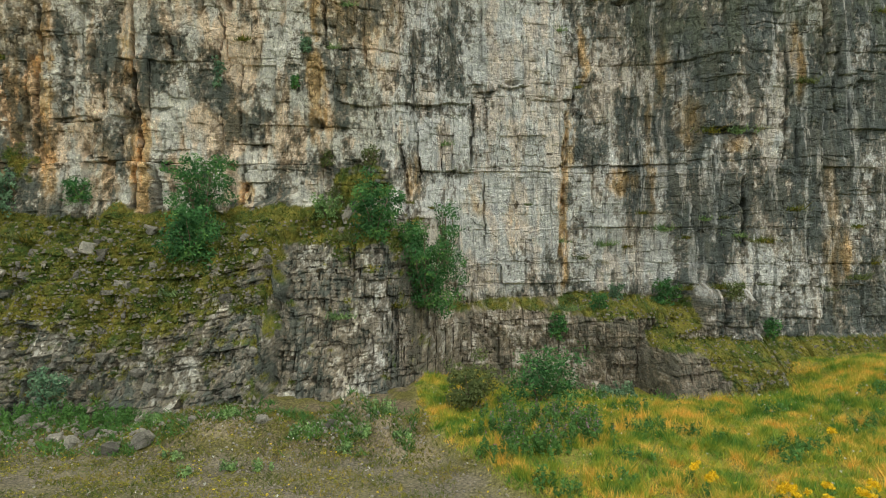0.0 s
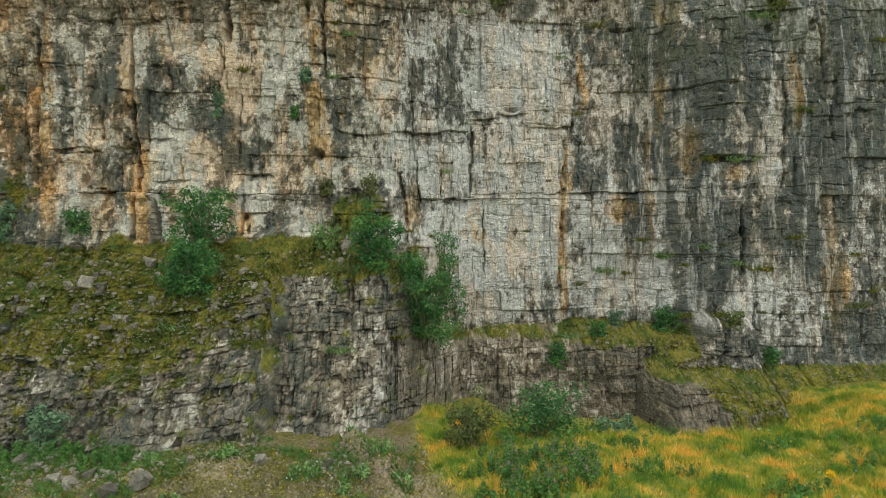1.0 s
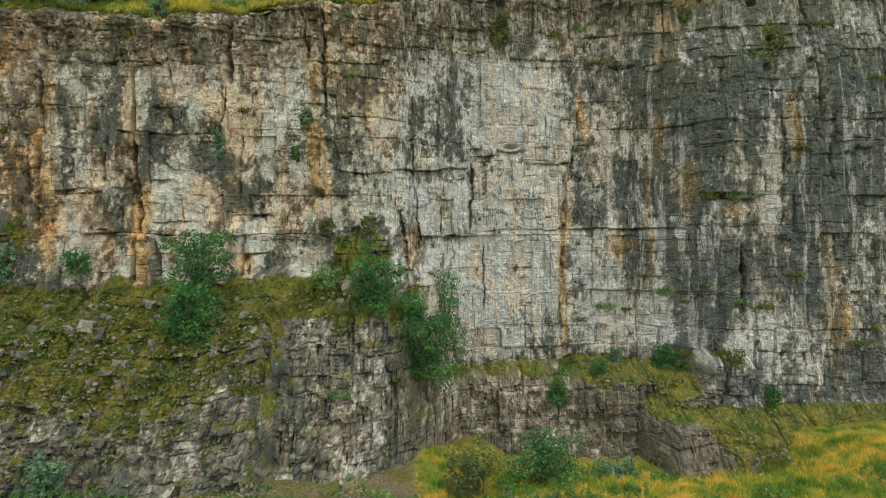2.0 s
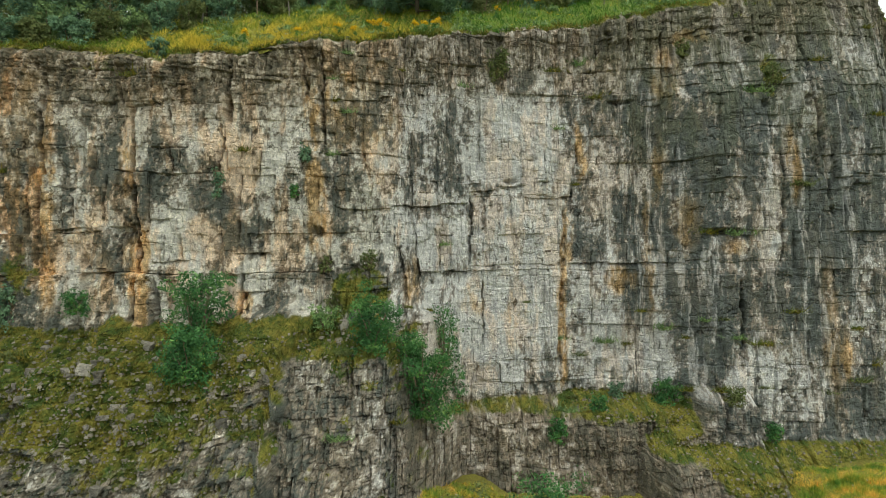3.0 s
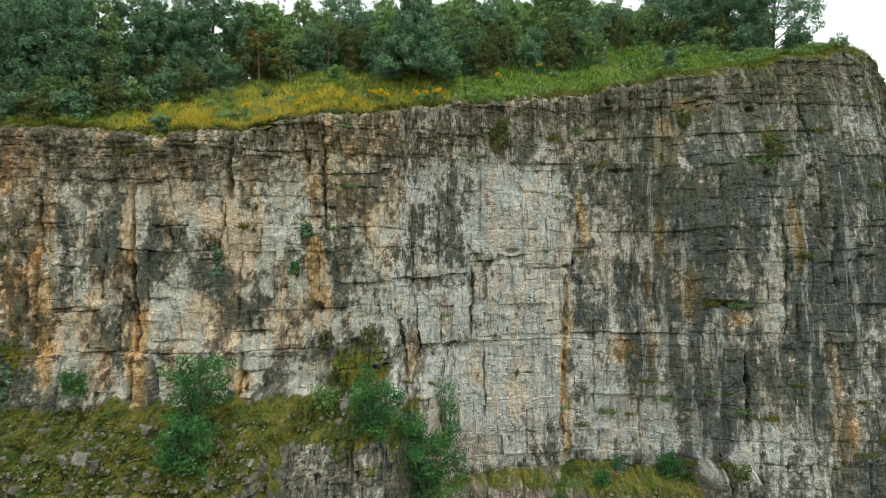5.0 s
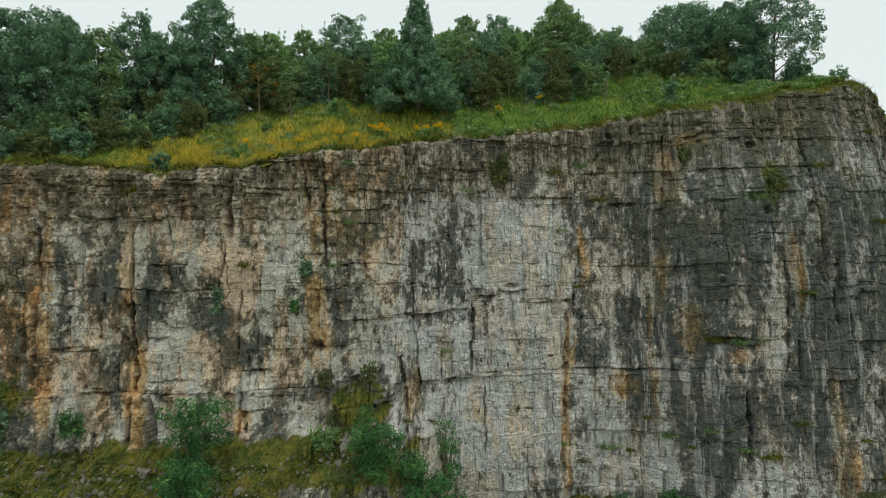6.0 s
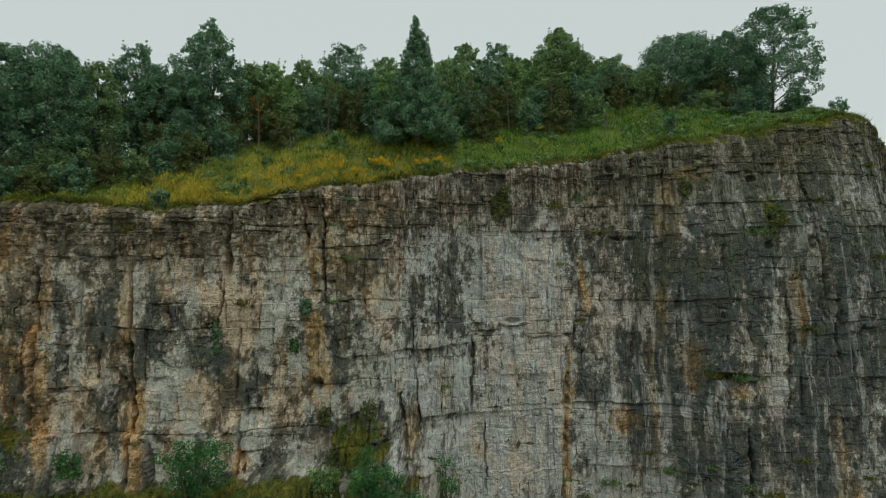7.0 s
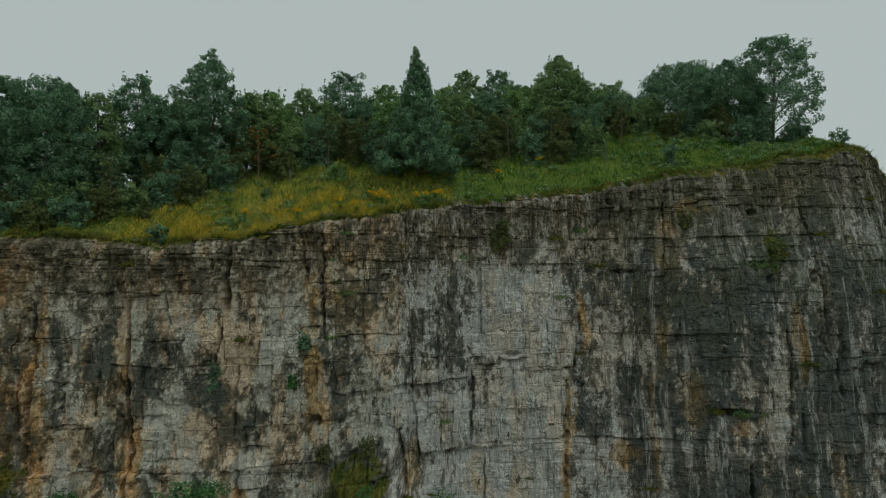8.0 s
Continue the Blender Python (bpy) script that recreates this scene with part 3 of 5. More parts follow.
DARK_EAST = ((18.6, 20.6, 4.2, 6.9, 0.36), (17.9, 9.9, 2.5, 3.1, 0.90), (21.7, 10.0, 2.1, 1.9, 0.70), (13.8, 11.3, 0.8, 3.0, 1.00), (13.6, 16.5, 1.0, 2.6, 0.70),
             (15.7, 11.9, 0.6, 2.4, 0.70), (25.2, 17.6, 1.9, 4.9, 0.80), (24.0, 11.6, 2.1, 3.0, 0.70), (17.0, 27.3, 2.3, 2.3, 0.45), (21.5, 23.8, 2.5, 2.3, 0.60),
             (27.9, 16.8, 1.4, 2.3, 0.60), (26.4, 25.1, 1.9, 1.5, 0.40), (10.5, 14.6, 1.1, 0.9, 0.80), (15.4, 17.6, 0.7, 3.2, 0.60), (12.0, 24.1, 2.8, 2.0, 0.40),
             (23.7, 25.1, 0.5, 3.4, 0.50))
RUST_WEST = ((-25.0, 21.8, 1.5, 4.0, 0.40), (-23.6, 19.8, 0.4, 5.0, 0.90), (-18.8, 20.2, 0.4, 2.0, 1.00), (-17.8, 12.2, 0.5, 3.7, 1.40), (-18.7, 14.4, 0.5, 1.3, 0.70),
             (-11.9, 11.3, 0.5, 0.7, 1.40), (-8.2, 23.0, 0.4, 3.5, 1.00), (-7.1, 23.5, 0.9, 2.2, 0.60), (-5.2, 23.3, 2.2, 1.9, 0.45), (-7.8, 18.6, 0.5, 1.5, 1.30),
             (-7.6, 16.0, 0.7, 1.4, 1.00), (-6.6, 25.4, 2.2, 1.1, 0.40), (-20.3, 13.0, 0.7, 1.7, 0.40), (-23.3, 13.7, 0.5, 2.0, 0.90))
RUST_EAST = ((10.1, 21.7, 0.3, 2.0, 0.90), (9.1, 16.0, 0.4, 2.4, 1.00), (8.6, 9.6, 0.4, 5.3, 1.20), (14.6, 14.5, 0.3, 4.0, 0.70), (16.9, 16.6, 0.7, 1.8, 0.70),
             (15.3, 20.4, 0.3, 2.4, 0.60), (23.7, 20.2, 0.4, 2.3, 0.90), (12.8, 12.4, 1.0, 0.8, 0.80), (26.7, 7.1, 0.5, 1.9, 0.90), (17.7, 29.7, 1.2, 0.5, 0.80),
             (25.9, 8.6, 0.6, 4.5, 0.50), (2.4, 11.3, 0.9, 1.0, 0.60), (15.8, 26.9, 0.9, 2.0, 0.60), (20.0, 14.9, 1.1, 0.5, 0.70), (-1.9, 12.5, 0.5, 1.5, 0.60),
             (4.9, 9.7, 0.3, 2.4, 0.40))


def stain(x, z, spots):
    """How strongly a kind of stain covers a place, with ragged edges."""
    xx, zz = x + 0.45 * fbm(x / 0.9, z / 1.6, 61, 5, 0.68), z + 0.75 * fbm(x / 0.8, z / 1.9, 62, 5, 0.68)
    total = np.zeros_like(x)
    for sx, sz, wide, tall, strength in spots:
        total = np.maximum(total, strength * np.exp(-(((xx - sx) / wide) ** 2 + ((zz - sz) / tall) ** 2) ** 2.6 * 0.6))
    return total


def moss_cover(x, z, shelf_slope):
    """Where grass and moss hold on: ledges, the scree slope, damp seams near the top."""
    ragged = 0.65 * fbm(x / 1.6, z / 1.2, 71, 5, 0.65) + 0.5 * fbm(x / 0.55, z / 0.45, 72, 4, 0.65)
    left = 1 - sstep(-2.8, -1.5, x)
    z_true, z = z, z + 0.9 * fbm(x / 1.9, x * 0, 142, 3) * (1 - sstep(-4.0, -2.5, x))
    scree = sstep(10.6, 9.6, z) * sstep(-0.5, 1.2, z) * left * (1 - 0.6 * sstep(-9.3, -8.5, x)) * (0.22 + 0.78 * sstep(3.4, 5.4, z))
    outcrop = np.maximum(1 - sstep(-22.5, -20.5, x), sstep(-13.6, -12.2, x))
    scree = scree * (1 - 0.42 * outcrop * sstep(8.8, 7.6, z))
    shelf = sstep(10.9, 10.0, z) * sstep(6.6, 8.2, z) * (1 - sstep(-4.0, -3.4, x)) * (1 - 0.75 * sstep(-9.2, -8.4, x) * sstep(8.8, 8.2, z))
    ledge = sstep(5.6, 4.7, z) * np.maximum(sstep(2.6, 3.6, z), sstep(1.4, 2.0, z) * sstep(12.5, 14.5, x)) * (0.05 + 0.95 * sstep(6.5, 10.5, x)) * sstep(1.0, 4.0, x) * (1 - sstep(16.0, 17.2, x))
    ledge = ledge + 0.6 * np.exp(-((x - 19) / 1.5) ** 2 - ((z - 5.0) / 0.5) ** 2) + 0.25 * np.exp(-((z - 4.2) / 0.5) ** 2) * sstep(0, 1, x) * (1 - sstep(6, 8, x))
    hollow = 1.1 * np.exp(-((x + 5.6) / 2.3) ** 2 - ((z - 12.2) / 1.7) ** 2) + 0.8 * np.exp(-((x + 22.0) / 2.2) ** 2 - ((z - 11.3) / 0.7) ** 2)
    z = z_true
    prow_foot = sstep(2.6, 1.7, z) * sstep(15, 17.5, x)
    head = sstep(4.0, 0.3, crest(x) - z) * (0.30 + 0.25 * sstep(10, 18, x)) + 0.55 * sstep(0.5, 0.1, crest(x) - z)
    damp = 0.9 * np.exp(-((x - 22.5) / 1.3) ** 2 - ((z - 26.5) / 2.2) ** 2) + 0.6 * np.exp(-((x - 16.2) / 0.9) ** 2 - ((z - 24.5) / 1.2) ** 2)
    damp = damp + 0.8 * np.exp(-((x + 25.0) / 1.6) ** 2 - ((z - 13.2) / 2.4) ** 2) + 0.6 * np.exp(-((x - 2.6) / 1.2) ** 2 - ((z - 26.0) / 0.6) ** 2)
    damp = damp + 0.6 * np.exp(-((x + 20.5) / 1.2) ** 2 - ((z - 26.0) / 0.5) ** 2) + 0.45 * np.exp(-((x - 26.5) / 1.4) ** 2 - ((z - 14.5) / 2.0) ** 2)
    prow = sstep(-8.9, -8.3, x) * (1 - sstep(-3.4, -2.6, x)) * sstep(8.8, 8.2, z)
    want = (0.40 - 0.2 * sstep(-2, 0, x)) * broken(x, z) * sstep(0.4, 1.2, z) * (1 - 0.5 * prow) + 0.64 * scree + 0.42 * shelf + 0.54 * ledge + 0.45 * hollow + 0.66 * prow_foot + head + damp
    return sstep(0.45, 0.66, want * 0.78 + 0.52 * ragged + 0.20 * np.clip(shelf_slope - 0.4, -0.8, 1.6) * sstep(0.1, 0.3, want))


def rock_tint(x, z, shelf_slope, block_tone):
    """Base colour of the stone by its stains; returns the colour and the moss."""
    x_true, z_true = x, z
    x, z = unrolled(x, z)
    streak = fbm(x / 0.7, z / 4.0, 81, 5, 0.7)
    blot = fbm(x / 1.1, z / 1.9, 82, 6, 0.68)
    broad = fbm(x / 4.5, z / 7.0, 83, 3)
    chips = fbm(x / 0.30, z / 0.45, 87, 4, 0.8)
    low = broken(x_true, z_true)
    light = stain(x_true, z_true, PALE_WEST + PALE_MIDDLE + PALE_EAST)
    dark = np.maximum(0.72 * stain(x_true, z_true, DARK_WEST + DARK_MIDDLE), stain(x_true, z_true, DARK_EAST))
    east, west = sstep(9, 15, x_true), 1 - sstep(-5, -2, x_true)
    calm = (1 - 0.35 * np.clip(light, 0, 1)) * (1 - 0.35 * low)
    tone = 0.09 - 0.01 * west * (1 - low) - 0.08 * sstep(-20, -25, x_true) - 0.22 * east - 0.16 * sstep(21, 25, x_true) - 0.09 * sstep(5.0, 0.6, crest(x_true) - z_true) - 0.24 * low + 0.40 * light - 0.42 * dark
    prow = sstep(-8.9, -8.3, x_true) * (1 - sstep(-3.4, -2.6, x_true)) * sstep(8.8, 8.2, z_true)
    tone = tone + 0.06 * prow + 0.10 * low * sstep(-2, 0, x_true) + 0.14 * low * sstep(15, 17, x_true)
    tone = tone + calm * ((0.42 + 0.34 * east) * (1 - 0.6 * low) * streak + 0.12 * broad + 0.72 * (1 - 0.35 * east) * blot + 0.74 * block_tone + 0.85 * chips)
    pale, mid, deep = np.array((0.60, 0.605, 0.585)), np.array((0.27, 0.252, 0.218)), np.array((0.120, 0.136, 0.127))
    a, b = sstep(0.06, 0.22, tone)[:, None], sstep(-0.06, -0.20, tone)[:, None]
    colour = mid * (1 - a) + pale * a
    colour = colour * (1 - b) + deep * b
    # long narrow runs of washed pale stone and of dark lichen down the eastern half
    wash = (0.66 * east * sstep(0.16, 0.30, fbm(x / 0.55, z / 7.0, 92, 6, 0.72)) * (1 - low))[:, None]
    colour = colour * (1 - wash) + 0.85 * pale * wash
    run = (0.7 * sstep(3, 9, x_true) * sstep(0.22, 0.34, fbm(x / 0.6, z / 5.0, 93, 6, 0.72)) * (1 - low))[:, None]
    colour = colour * (1 - run) + deep * run
    colour = colour * (1 + west[:, None] * np.array((0.03, 0.0, -0.08)))
    warm = fbm(x / 0.9, z / 3.0, 84, 5, 0.62) + 0.35 * broad
    zone = (0.34 + 0.22 * west + 0.5 * (1 - sstep(-24.4, -23.2, x_true)) - 0.1 * sstep(10, 15, x_true)) * (1 - 0.75 * low)
    tan = (sstep(0.0, 0.35, warm) * zone)[:, None]
    colour = colour * (1 - tan) + colour * np.array((1.30, 0.95, 0.68)) * tan
    brown = (sstep(0.2, 0.4, fbm(x / 0.8, z / 4.0, 88, 5, 0.62)) * 0.65 * zone)[:, None]
    colour = colour * (1 - brown) + np.array((0.21, 0.165, 0.10)) * brown
    earthy = (0.62 * np.maximum(low * sstep(-3.5, -1.5, x_true) * sstep(18.5, 16.0, x_true), sstep(7.0, 2.0, crest(x_true) - z_true)))[:, None]
    colour = colour * (1 - earthy) + (0.55 * colour + 0.45 * np.array((0.215, 0.18, 0.125))) * np.array((1.08, 0.97, 0.84)) * earthy
    rust = np.clip(stain(x_true, z_true, RUST_WEST + RUST_EAST) * (0.65 + 1.6 * fbm(x / 0.4, z / 1.3, 85, 5, 0.68)), 0, 0.85)[:, None]
    colour = colour * (1 - rust) + (0.6 * colour + 0.4 * np.array((0.36, 0.32, 0.26))) * np.array((1.30, 0.93, 0.50)) * rust
    algae = (0.75 * sstep(-0.12, 0.3, fbm(x / 1.2, z / 2.6, 89, 5, 0.65) + 0.25 * sstep(20, 27, z_true)) * sstep(8, 15, x_true) * sstep(14, 24, z_true))[:, None]
    colour = colour * (1 - algae) + (0.5 * colour + 0.5 * np.array((0.115, 0.13, 0.065))) * algae
    moss = moss_cover(x_true, z_true, shelf_slope)
    hue = sstep(-0.35, 0.35, fbm(x / 0.7, z / 0.7, 86, 5, 0.7))[:, None]
    green = np.array((0.068, 0.115, 0.028)) * (1 - hue) + np.array((0.25, 0.23, 0.05)) * hue
    return colour * (1 - moss[:, None]) + green * moss[:, None], moss


def build_cliff():
    xs = np.concatenate([np.arange(-44, -31, 0.3), np.arange(-31, 34.6, 0.055), np.arange(34.6, 38.6, 0.3)])
    nv = 610
    v = np.linspace(0, 1, nv)
    gx = np.repeat(xs, nv)
    top = crest(xs) + 0.22 * fbm(xs / 1.1, xs * 0, 91, 4) + 0.30 * (hashed(np.floor(xs / 0.7), 1, 5) - 0.5)
    gz = (-2.2 + v[None, :] * (top[:, None] + 2.2)).ravel()
    detail, block_tone = relief(gx, gz)
    gy = smooth_cliff(gx, gz) + detail
    rounding = sstep(1.0, 0.0, np.repeat(top, nv) - gz)
    gy = gy + 0.8 * rounding ** 2
    grid = gy.reshape(len(xs), nv)
    soft = np.stack([np.roll(grid, k, axis=1) for k in range(-4, 5)]).mean(axis=0)
    shelf_slope = (np.gradient(soft, axis=1) / 0.05).ravel()
    tint, moss = rock_tint(gx, gz, shelf_slope, block_tone)
    me = mesh_from("cliff", np.stack([gx, gy, gz], 1), grid_faces(len(xs), nv), ROCK, False, {"tint": tint})
    cliff = tagged(new("cliff", me), "tall grey limestone quarry face with pale and rusty stains", "cliff", "", "structure")
    return cliff, xs, top, gx, gy, gz, moss, nv


cliff, CLIFF_X, CLIFF_TOP, GX, GY, GZ, GMOSS, NV = build_cliff()
EDGE_Y = GY.reshape(len(CLIFF_X), NV)[:, -1]


def cliff_y(x, z):
    """The built face at a place."""
    i = int(np.clip(np.searchsorted(CLIFF_X, x), 0, len(CLIFF_X) - 1))
    j = int(np.clip(round((z + 2.2) / (CLIFF_TOP[i] + 2.2) * (NV - 1)), 0, NV - 1))
    return float(GY[i * NV + j])


# ---- the quarry floor: gravel yard, scree toe and the grass bank ----
def bank(x, y):
    """1 on the grass bank, 0 on the gravel."""
    edge = np.interp(y, (-60, -30, -23, -20.4, -16.5, -12, -6), (16, 8, 4.2, 2.4, 0.2, -1.0, -1.5))
    return sstep(-0.7, 0.7, x - edge + 0.5 * fbm(np.asarray(x) / 1.3, np.asarray(y) / 1.3, 101, 3))


def ridge(x, y):
    """The low ridge of bare soil that runs down from the crag: how far along it a place lies, and how far from it."""
    along = np.clip(((x + 4.1) * 2.3 - (y + 13.2) * 3.2) / (2.3 ** 2 + 3.2 ** 2), 0, 1)
    return along, np.hypot(x + 4.1 - 2.3 * along, y + 13.2 + 3.2 * along)


def floor_z(x, y):
    x, y = np.asarray(x, float), np.asarray(y, float)
    z = -0.45 + 0.10 * fbm(x / 4, y / 4, 102, 3)
    b = bank(x, y)
    hump = 0.55 + 0.30 * fbm(x / 3.5, y / 3.5, 103, 3) + 1.2 * sstep(14, 27, x) * sstep(-19, -9, y) + 0.35 * np.exp(-((x - 4) / 3) ** 2 - ((y + 15) / 4) ** 2)
    z = z + b * hump
    z = z - 1.25 * sstep(-10.8, -7.0, y) * sstep(2.0, 5.0, x) * (1 - sstep(19.0, 23.0, x))
    toe = (1 - sstep(-1.5, 1.0, x)) * sstep(-18.2, -14.5, y)
    z = z + toe * (0.75 + 0.45 * fbm(x / 1.5, y / 1.5, 104, 4) + 0.7 * np.exp(-((x + 10.0) / 2.6) ** 2))
    along, ramp_gap = ridge(x, y)
    z = z + (1.0 - 0.55 * along) * np.exp(-(ramp_gap / 0.55) ** 2)
    far = np.hypot(x, y + 20)
    return z + 14 * sstep(70, 260, far) * (0.7 + 0.3 * fbm(x / 90, y / 90, 105, 3))


def build_floor():
    xs = np.concatenate([-(np.geomspace(40, 900, 26)[::-1]), np.arange(-39, 39.5, 0.34), np.geomspace(40, 900, 26)])
    ys = np.concatenate([-(np.geomspace(34, 900, 30)[::-1]), np.arange(-33, 2.1, 0.3)])
    x, y = (g.ravel() for g in np.meshgrid(xs, ys, indexing="ij"))
    z = floor_z(x, y) + 0.035 * fbm(x / 0.45, y / 0.45, 106, 3)
    b = bank(x, y)
    toe = ((1 - b) * sstep(-18.0, -16.2, y))[:, None]
    green = sstep(-0.2, 0.12, fbm(x / 1.8, y / 1.3, 107, 5, 0.65))[:, None]
    gravel = np.array((0.170, 0.150, 0.108)) * (1 + 0.35 * fbm(x / 2.5, y / 0.9, 108, 5, 0.65))[:, None]
    gravel = gravel * (1 - 0.35 * green) + np.array((0.15, 0.14, 0.04)) * 0.35 * green
    scree = np.array((0.165, 0.135, 0.09)) * (1 - 0.85 * green) + np.array((0.12, 0.115, 0.028)) * 0.85 * green
    turf = np.array((0.20, 0.19, 0.045)) * (1 + 0.4 * fbm(x / 3, y / 3, 109, 3))[:, None]
    tint = gravel * (1 - toe) + scree * toe
    along, gap = ridge(x, y)
    bare = np.maximum(sstep(0.7, 0.2, gap), sstep(1.6, 0.7, np.hypot(x + 0.9, y + 17.0) + 0.4 * fbm(x, y, 114, 3)))
    bare = np.maximum(bare, 0.8 * sstep(2.4, 1.2, np.hypot(x + 9.6, (y + 15.4) * 1.5) + 0.5 * fbm(x, y, 115, 3)))[:, None]
    tint = tint * (1 - bare) + np.array((0.27, 0.225, 0.155)) * bare
    tint = tint * (1 - b[:, None]) + turf * b[:, None]
    far = sstep(34, 50, np.hypot(x, y + 20))[:, None]
    tint = tint * (1 - far) + np.array((0.07, 0.085, 0.03)) * far
    me = mesh_from("ground", np.stack([x, y, z], 1), grid_faces(len(xs), len(ys)), SOIL, True, {"tint": tint})
    return tagged(new("ground", me), "quarry floor of grey gravel, scree and a grass bank", "ground", "", "structure")


build_floor()


# ---- the top: a steep meadow that rises from the crest and flattens under the trees ----
def edge_y(x):
    return np.interp(x, CLIFF_X, EDGE_Y)


def meadow_z(x, y):
    x, y = np.asarray(x, float), np.asarray(y, float)
    d = np.maximum(y - edge_y(x), 0)
    rise = np.interp(d, (0, 0.6, 3, 6, 9, 14, 40, 400), (-0.2, 0.25, 2.1, 4.1, 5.6, 6.2, 6.0, 4.0))
    rise = rise * (1 + 0.08 * np.exp(-((x - 10) / 6) ** 2)) * (1 - 0.5 * sstep(18, 27, x)) * (1 - 0.9 * sstep(29, 36, x)) * (1 - 0.35 * sstep(-18, -25, x))
    return np.interp(x, CLIFF_X, CLIFF_TOP) + rise + 0.18 * fbm(x / 1.7, y / 1.7, 111, 3)


def build_meadow():
    xs = np.concatenate([-(np.geomspace(42.5, 500, 14)[::-1]), np.arange(-42, 38, 0.25), [38.0]])
    ds = np.concatenate([np.arange(-0.3, 14, 0.25), np.geomspace(14.2, 500, 18)])
    x, d = (g.ravel() for g in np.meshgrid(xs, ds, indexing="ij"))
    y = edge_y(x) + d
    z = meadow_z(x, y) - 0.45 * sstep(0.1, -0.3, d)
    turf = np.array((0.19, 0.185, 0.04)) * (1 + 0.35 * fbm(x / 2.5, y / 2.5, 112, 4))[:, None]
    turf = turf * np.where(x > 0.5 + 1.5 * fbm(x / 2, y / 2, 113, 3), 1.0, 0.0)[:, None] * np.array((0.7, 1.0, 1.0)) + turf * np.where(x > 0.5 + 1.5 * fbm(x / 2, y / 2, 113, 3), 0.0, 1.0)[:, None]
    # the trees' shade is painted into the ground colour from the tree line back
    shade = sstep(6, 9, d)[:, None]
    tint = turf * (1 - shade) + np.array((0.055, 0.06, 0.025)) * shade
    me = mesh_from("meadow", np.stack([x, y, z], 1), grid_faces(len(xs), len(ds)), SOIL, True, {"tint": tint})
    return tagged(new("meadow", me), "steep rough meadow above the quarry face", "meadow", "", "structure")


build_meadow()


# ---- plants ----
def leaf_cloud(rng, centres, radii, count, size, flat=0.75, droop=0.0):
    """Many small pointed leaves in clumps: corners and faces."""
    centres, radii = np.asarray(centres, float), np.asarray(radii, float)
    weight = radii ** 2
    pick = rng.choice(len(centres), count, p=weight / weight.sum())
    way = rng.normal(size=(count, 3))
    way /= np.linalg.norm(way, axis=1)[:, None]
    reach = rng.uniform(0.25, 1.0, count) ** 0.5
    p = centres[pick] + way * (radii[pick] * reach)[:, None] * np.array((1, 1, flat))
    out = way + rng.normal(scale=0.55, size=(count, 3)) + np.array((0, 0, 0.35 - droop))
    out /= np.linalg.norm(out, axis=1)[:, None]
    side = np.cross(out, rng.normal(size=(count, 3)))
    side /= np.linalg.norm(side, axis=1)[:, None] + 1e-9
    along = np.cross(out, side)
    s = size * rng.uniform(0.6, 1.5, count)[:, None]
    v = np.stack([p - along * s * 0.8 - side * s * 0.5, p - along * s * 0.8 + side * s * 0.5, p + along * s + out * s * 0.2], 1).reshape(-1, 3)
    return v, np.arange(count * 3).reshape(-1, 3)


def tube(points, radii, sides=6):
    """A tapered round stem along a line of places."""
    points, radii = np.asarray(points, float), np.asarray(radii, float)
    n = len(points)
    way = np.gradient(points, axis=0)
    way /= np.linalg.norm(way, axis=1)[:, None] + 1e-9
    ref = np.where(np.abs(way[:, 2:3]) > 0.9, np.array([[1.0, 0, 0]]), np.array([[0, 0, 1.0]]))
    a = np.cross(way, ref)
    a /= np.linalg.norm(a, axis=1)[:, None]
    b = np.cross(way, a)
    ang = np.arange(sides) * 2 * math.pi / sides
    ring = a[:, None] * np.cos(ang)[None, :, None] + b[:, None] * np.sin(ang)[None, :, None]
    v = (points[:, None] + ring * radii[:, None, None]).reshape(-1, 3)
    f = []
    for i in range(n - 1):
        for k in range(sides):
            j = (k + 1) % sides
            f.append((i * sides + k, i * sides + j, (i + 1) * sides + j, (i + 1) * sides + k))
    return v, np.array(f)


def joined(pieces):
    vs, fs, at = [], [], 0
    for v, f in pieces:
        vs.append(v)
        fs.append(f + at)
        at += len(v)
    return np.concatenate(vs), np.concatenate(fs)


def stem_line(rng, start, end, bend, steps=7):
    start, end = np.asarray(start, float), np.asarray(end, float)
    t = np.linspace(0, 1, steps)[:, None]
    wob = np.cumsum(rng.normal(scale=bend / steps ** 0.5, size=(steps, 3)), axis=0) * np.sin(t * math.pi)
    sag = np.array((0, 0, 1.0)) * bend * 0.8 * np.sin(t * math.pi)
    return start + (end - start) * t + wob + sag


def crown_width(shape, h, bare):
    """Half width of a crown at a height from 0 to 1, as a share of the widest."""
    if shape == "cone":
        return max(0.04, (1.02 - h) / (1.02 - bare)) ** 1.1
    if shape == "tall":
        return 0.5 + 0.5 * math.sin(math.pi * h / 0.9) if h < 0.45 else max(0.1, 1 - ((h - 0.45) / 0.57) ** 2.3)
    if shape == "oval":
        return 0.9 + 0.1 * h if h < 0.4 else max(0.08, 1 - ((h - 0.4) / 0.62) ** 1.7)
    return math.sqrt(max(0.03, 1 - ((h - 0.42) / 0.6) ** 2))


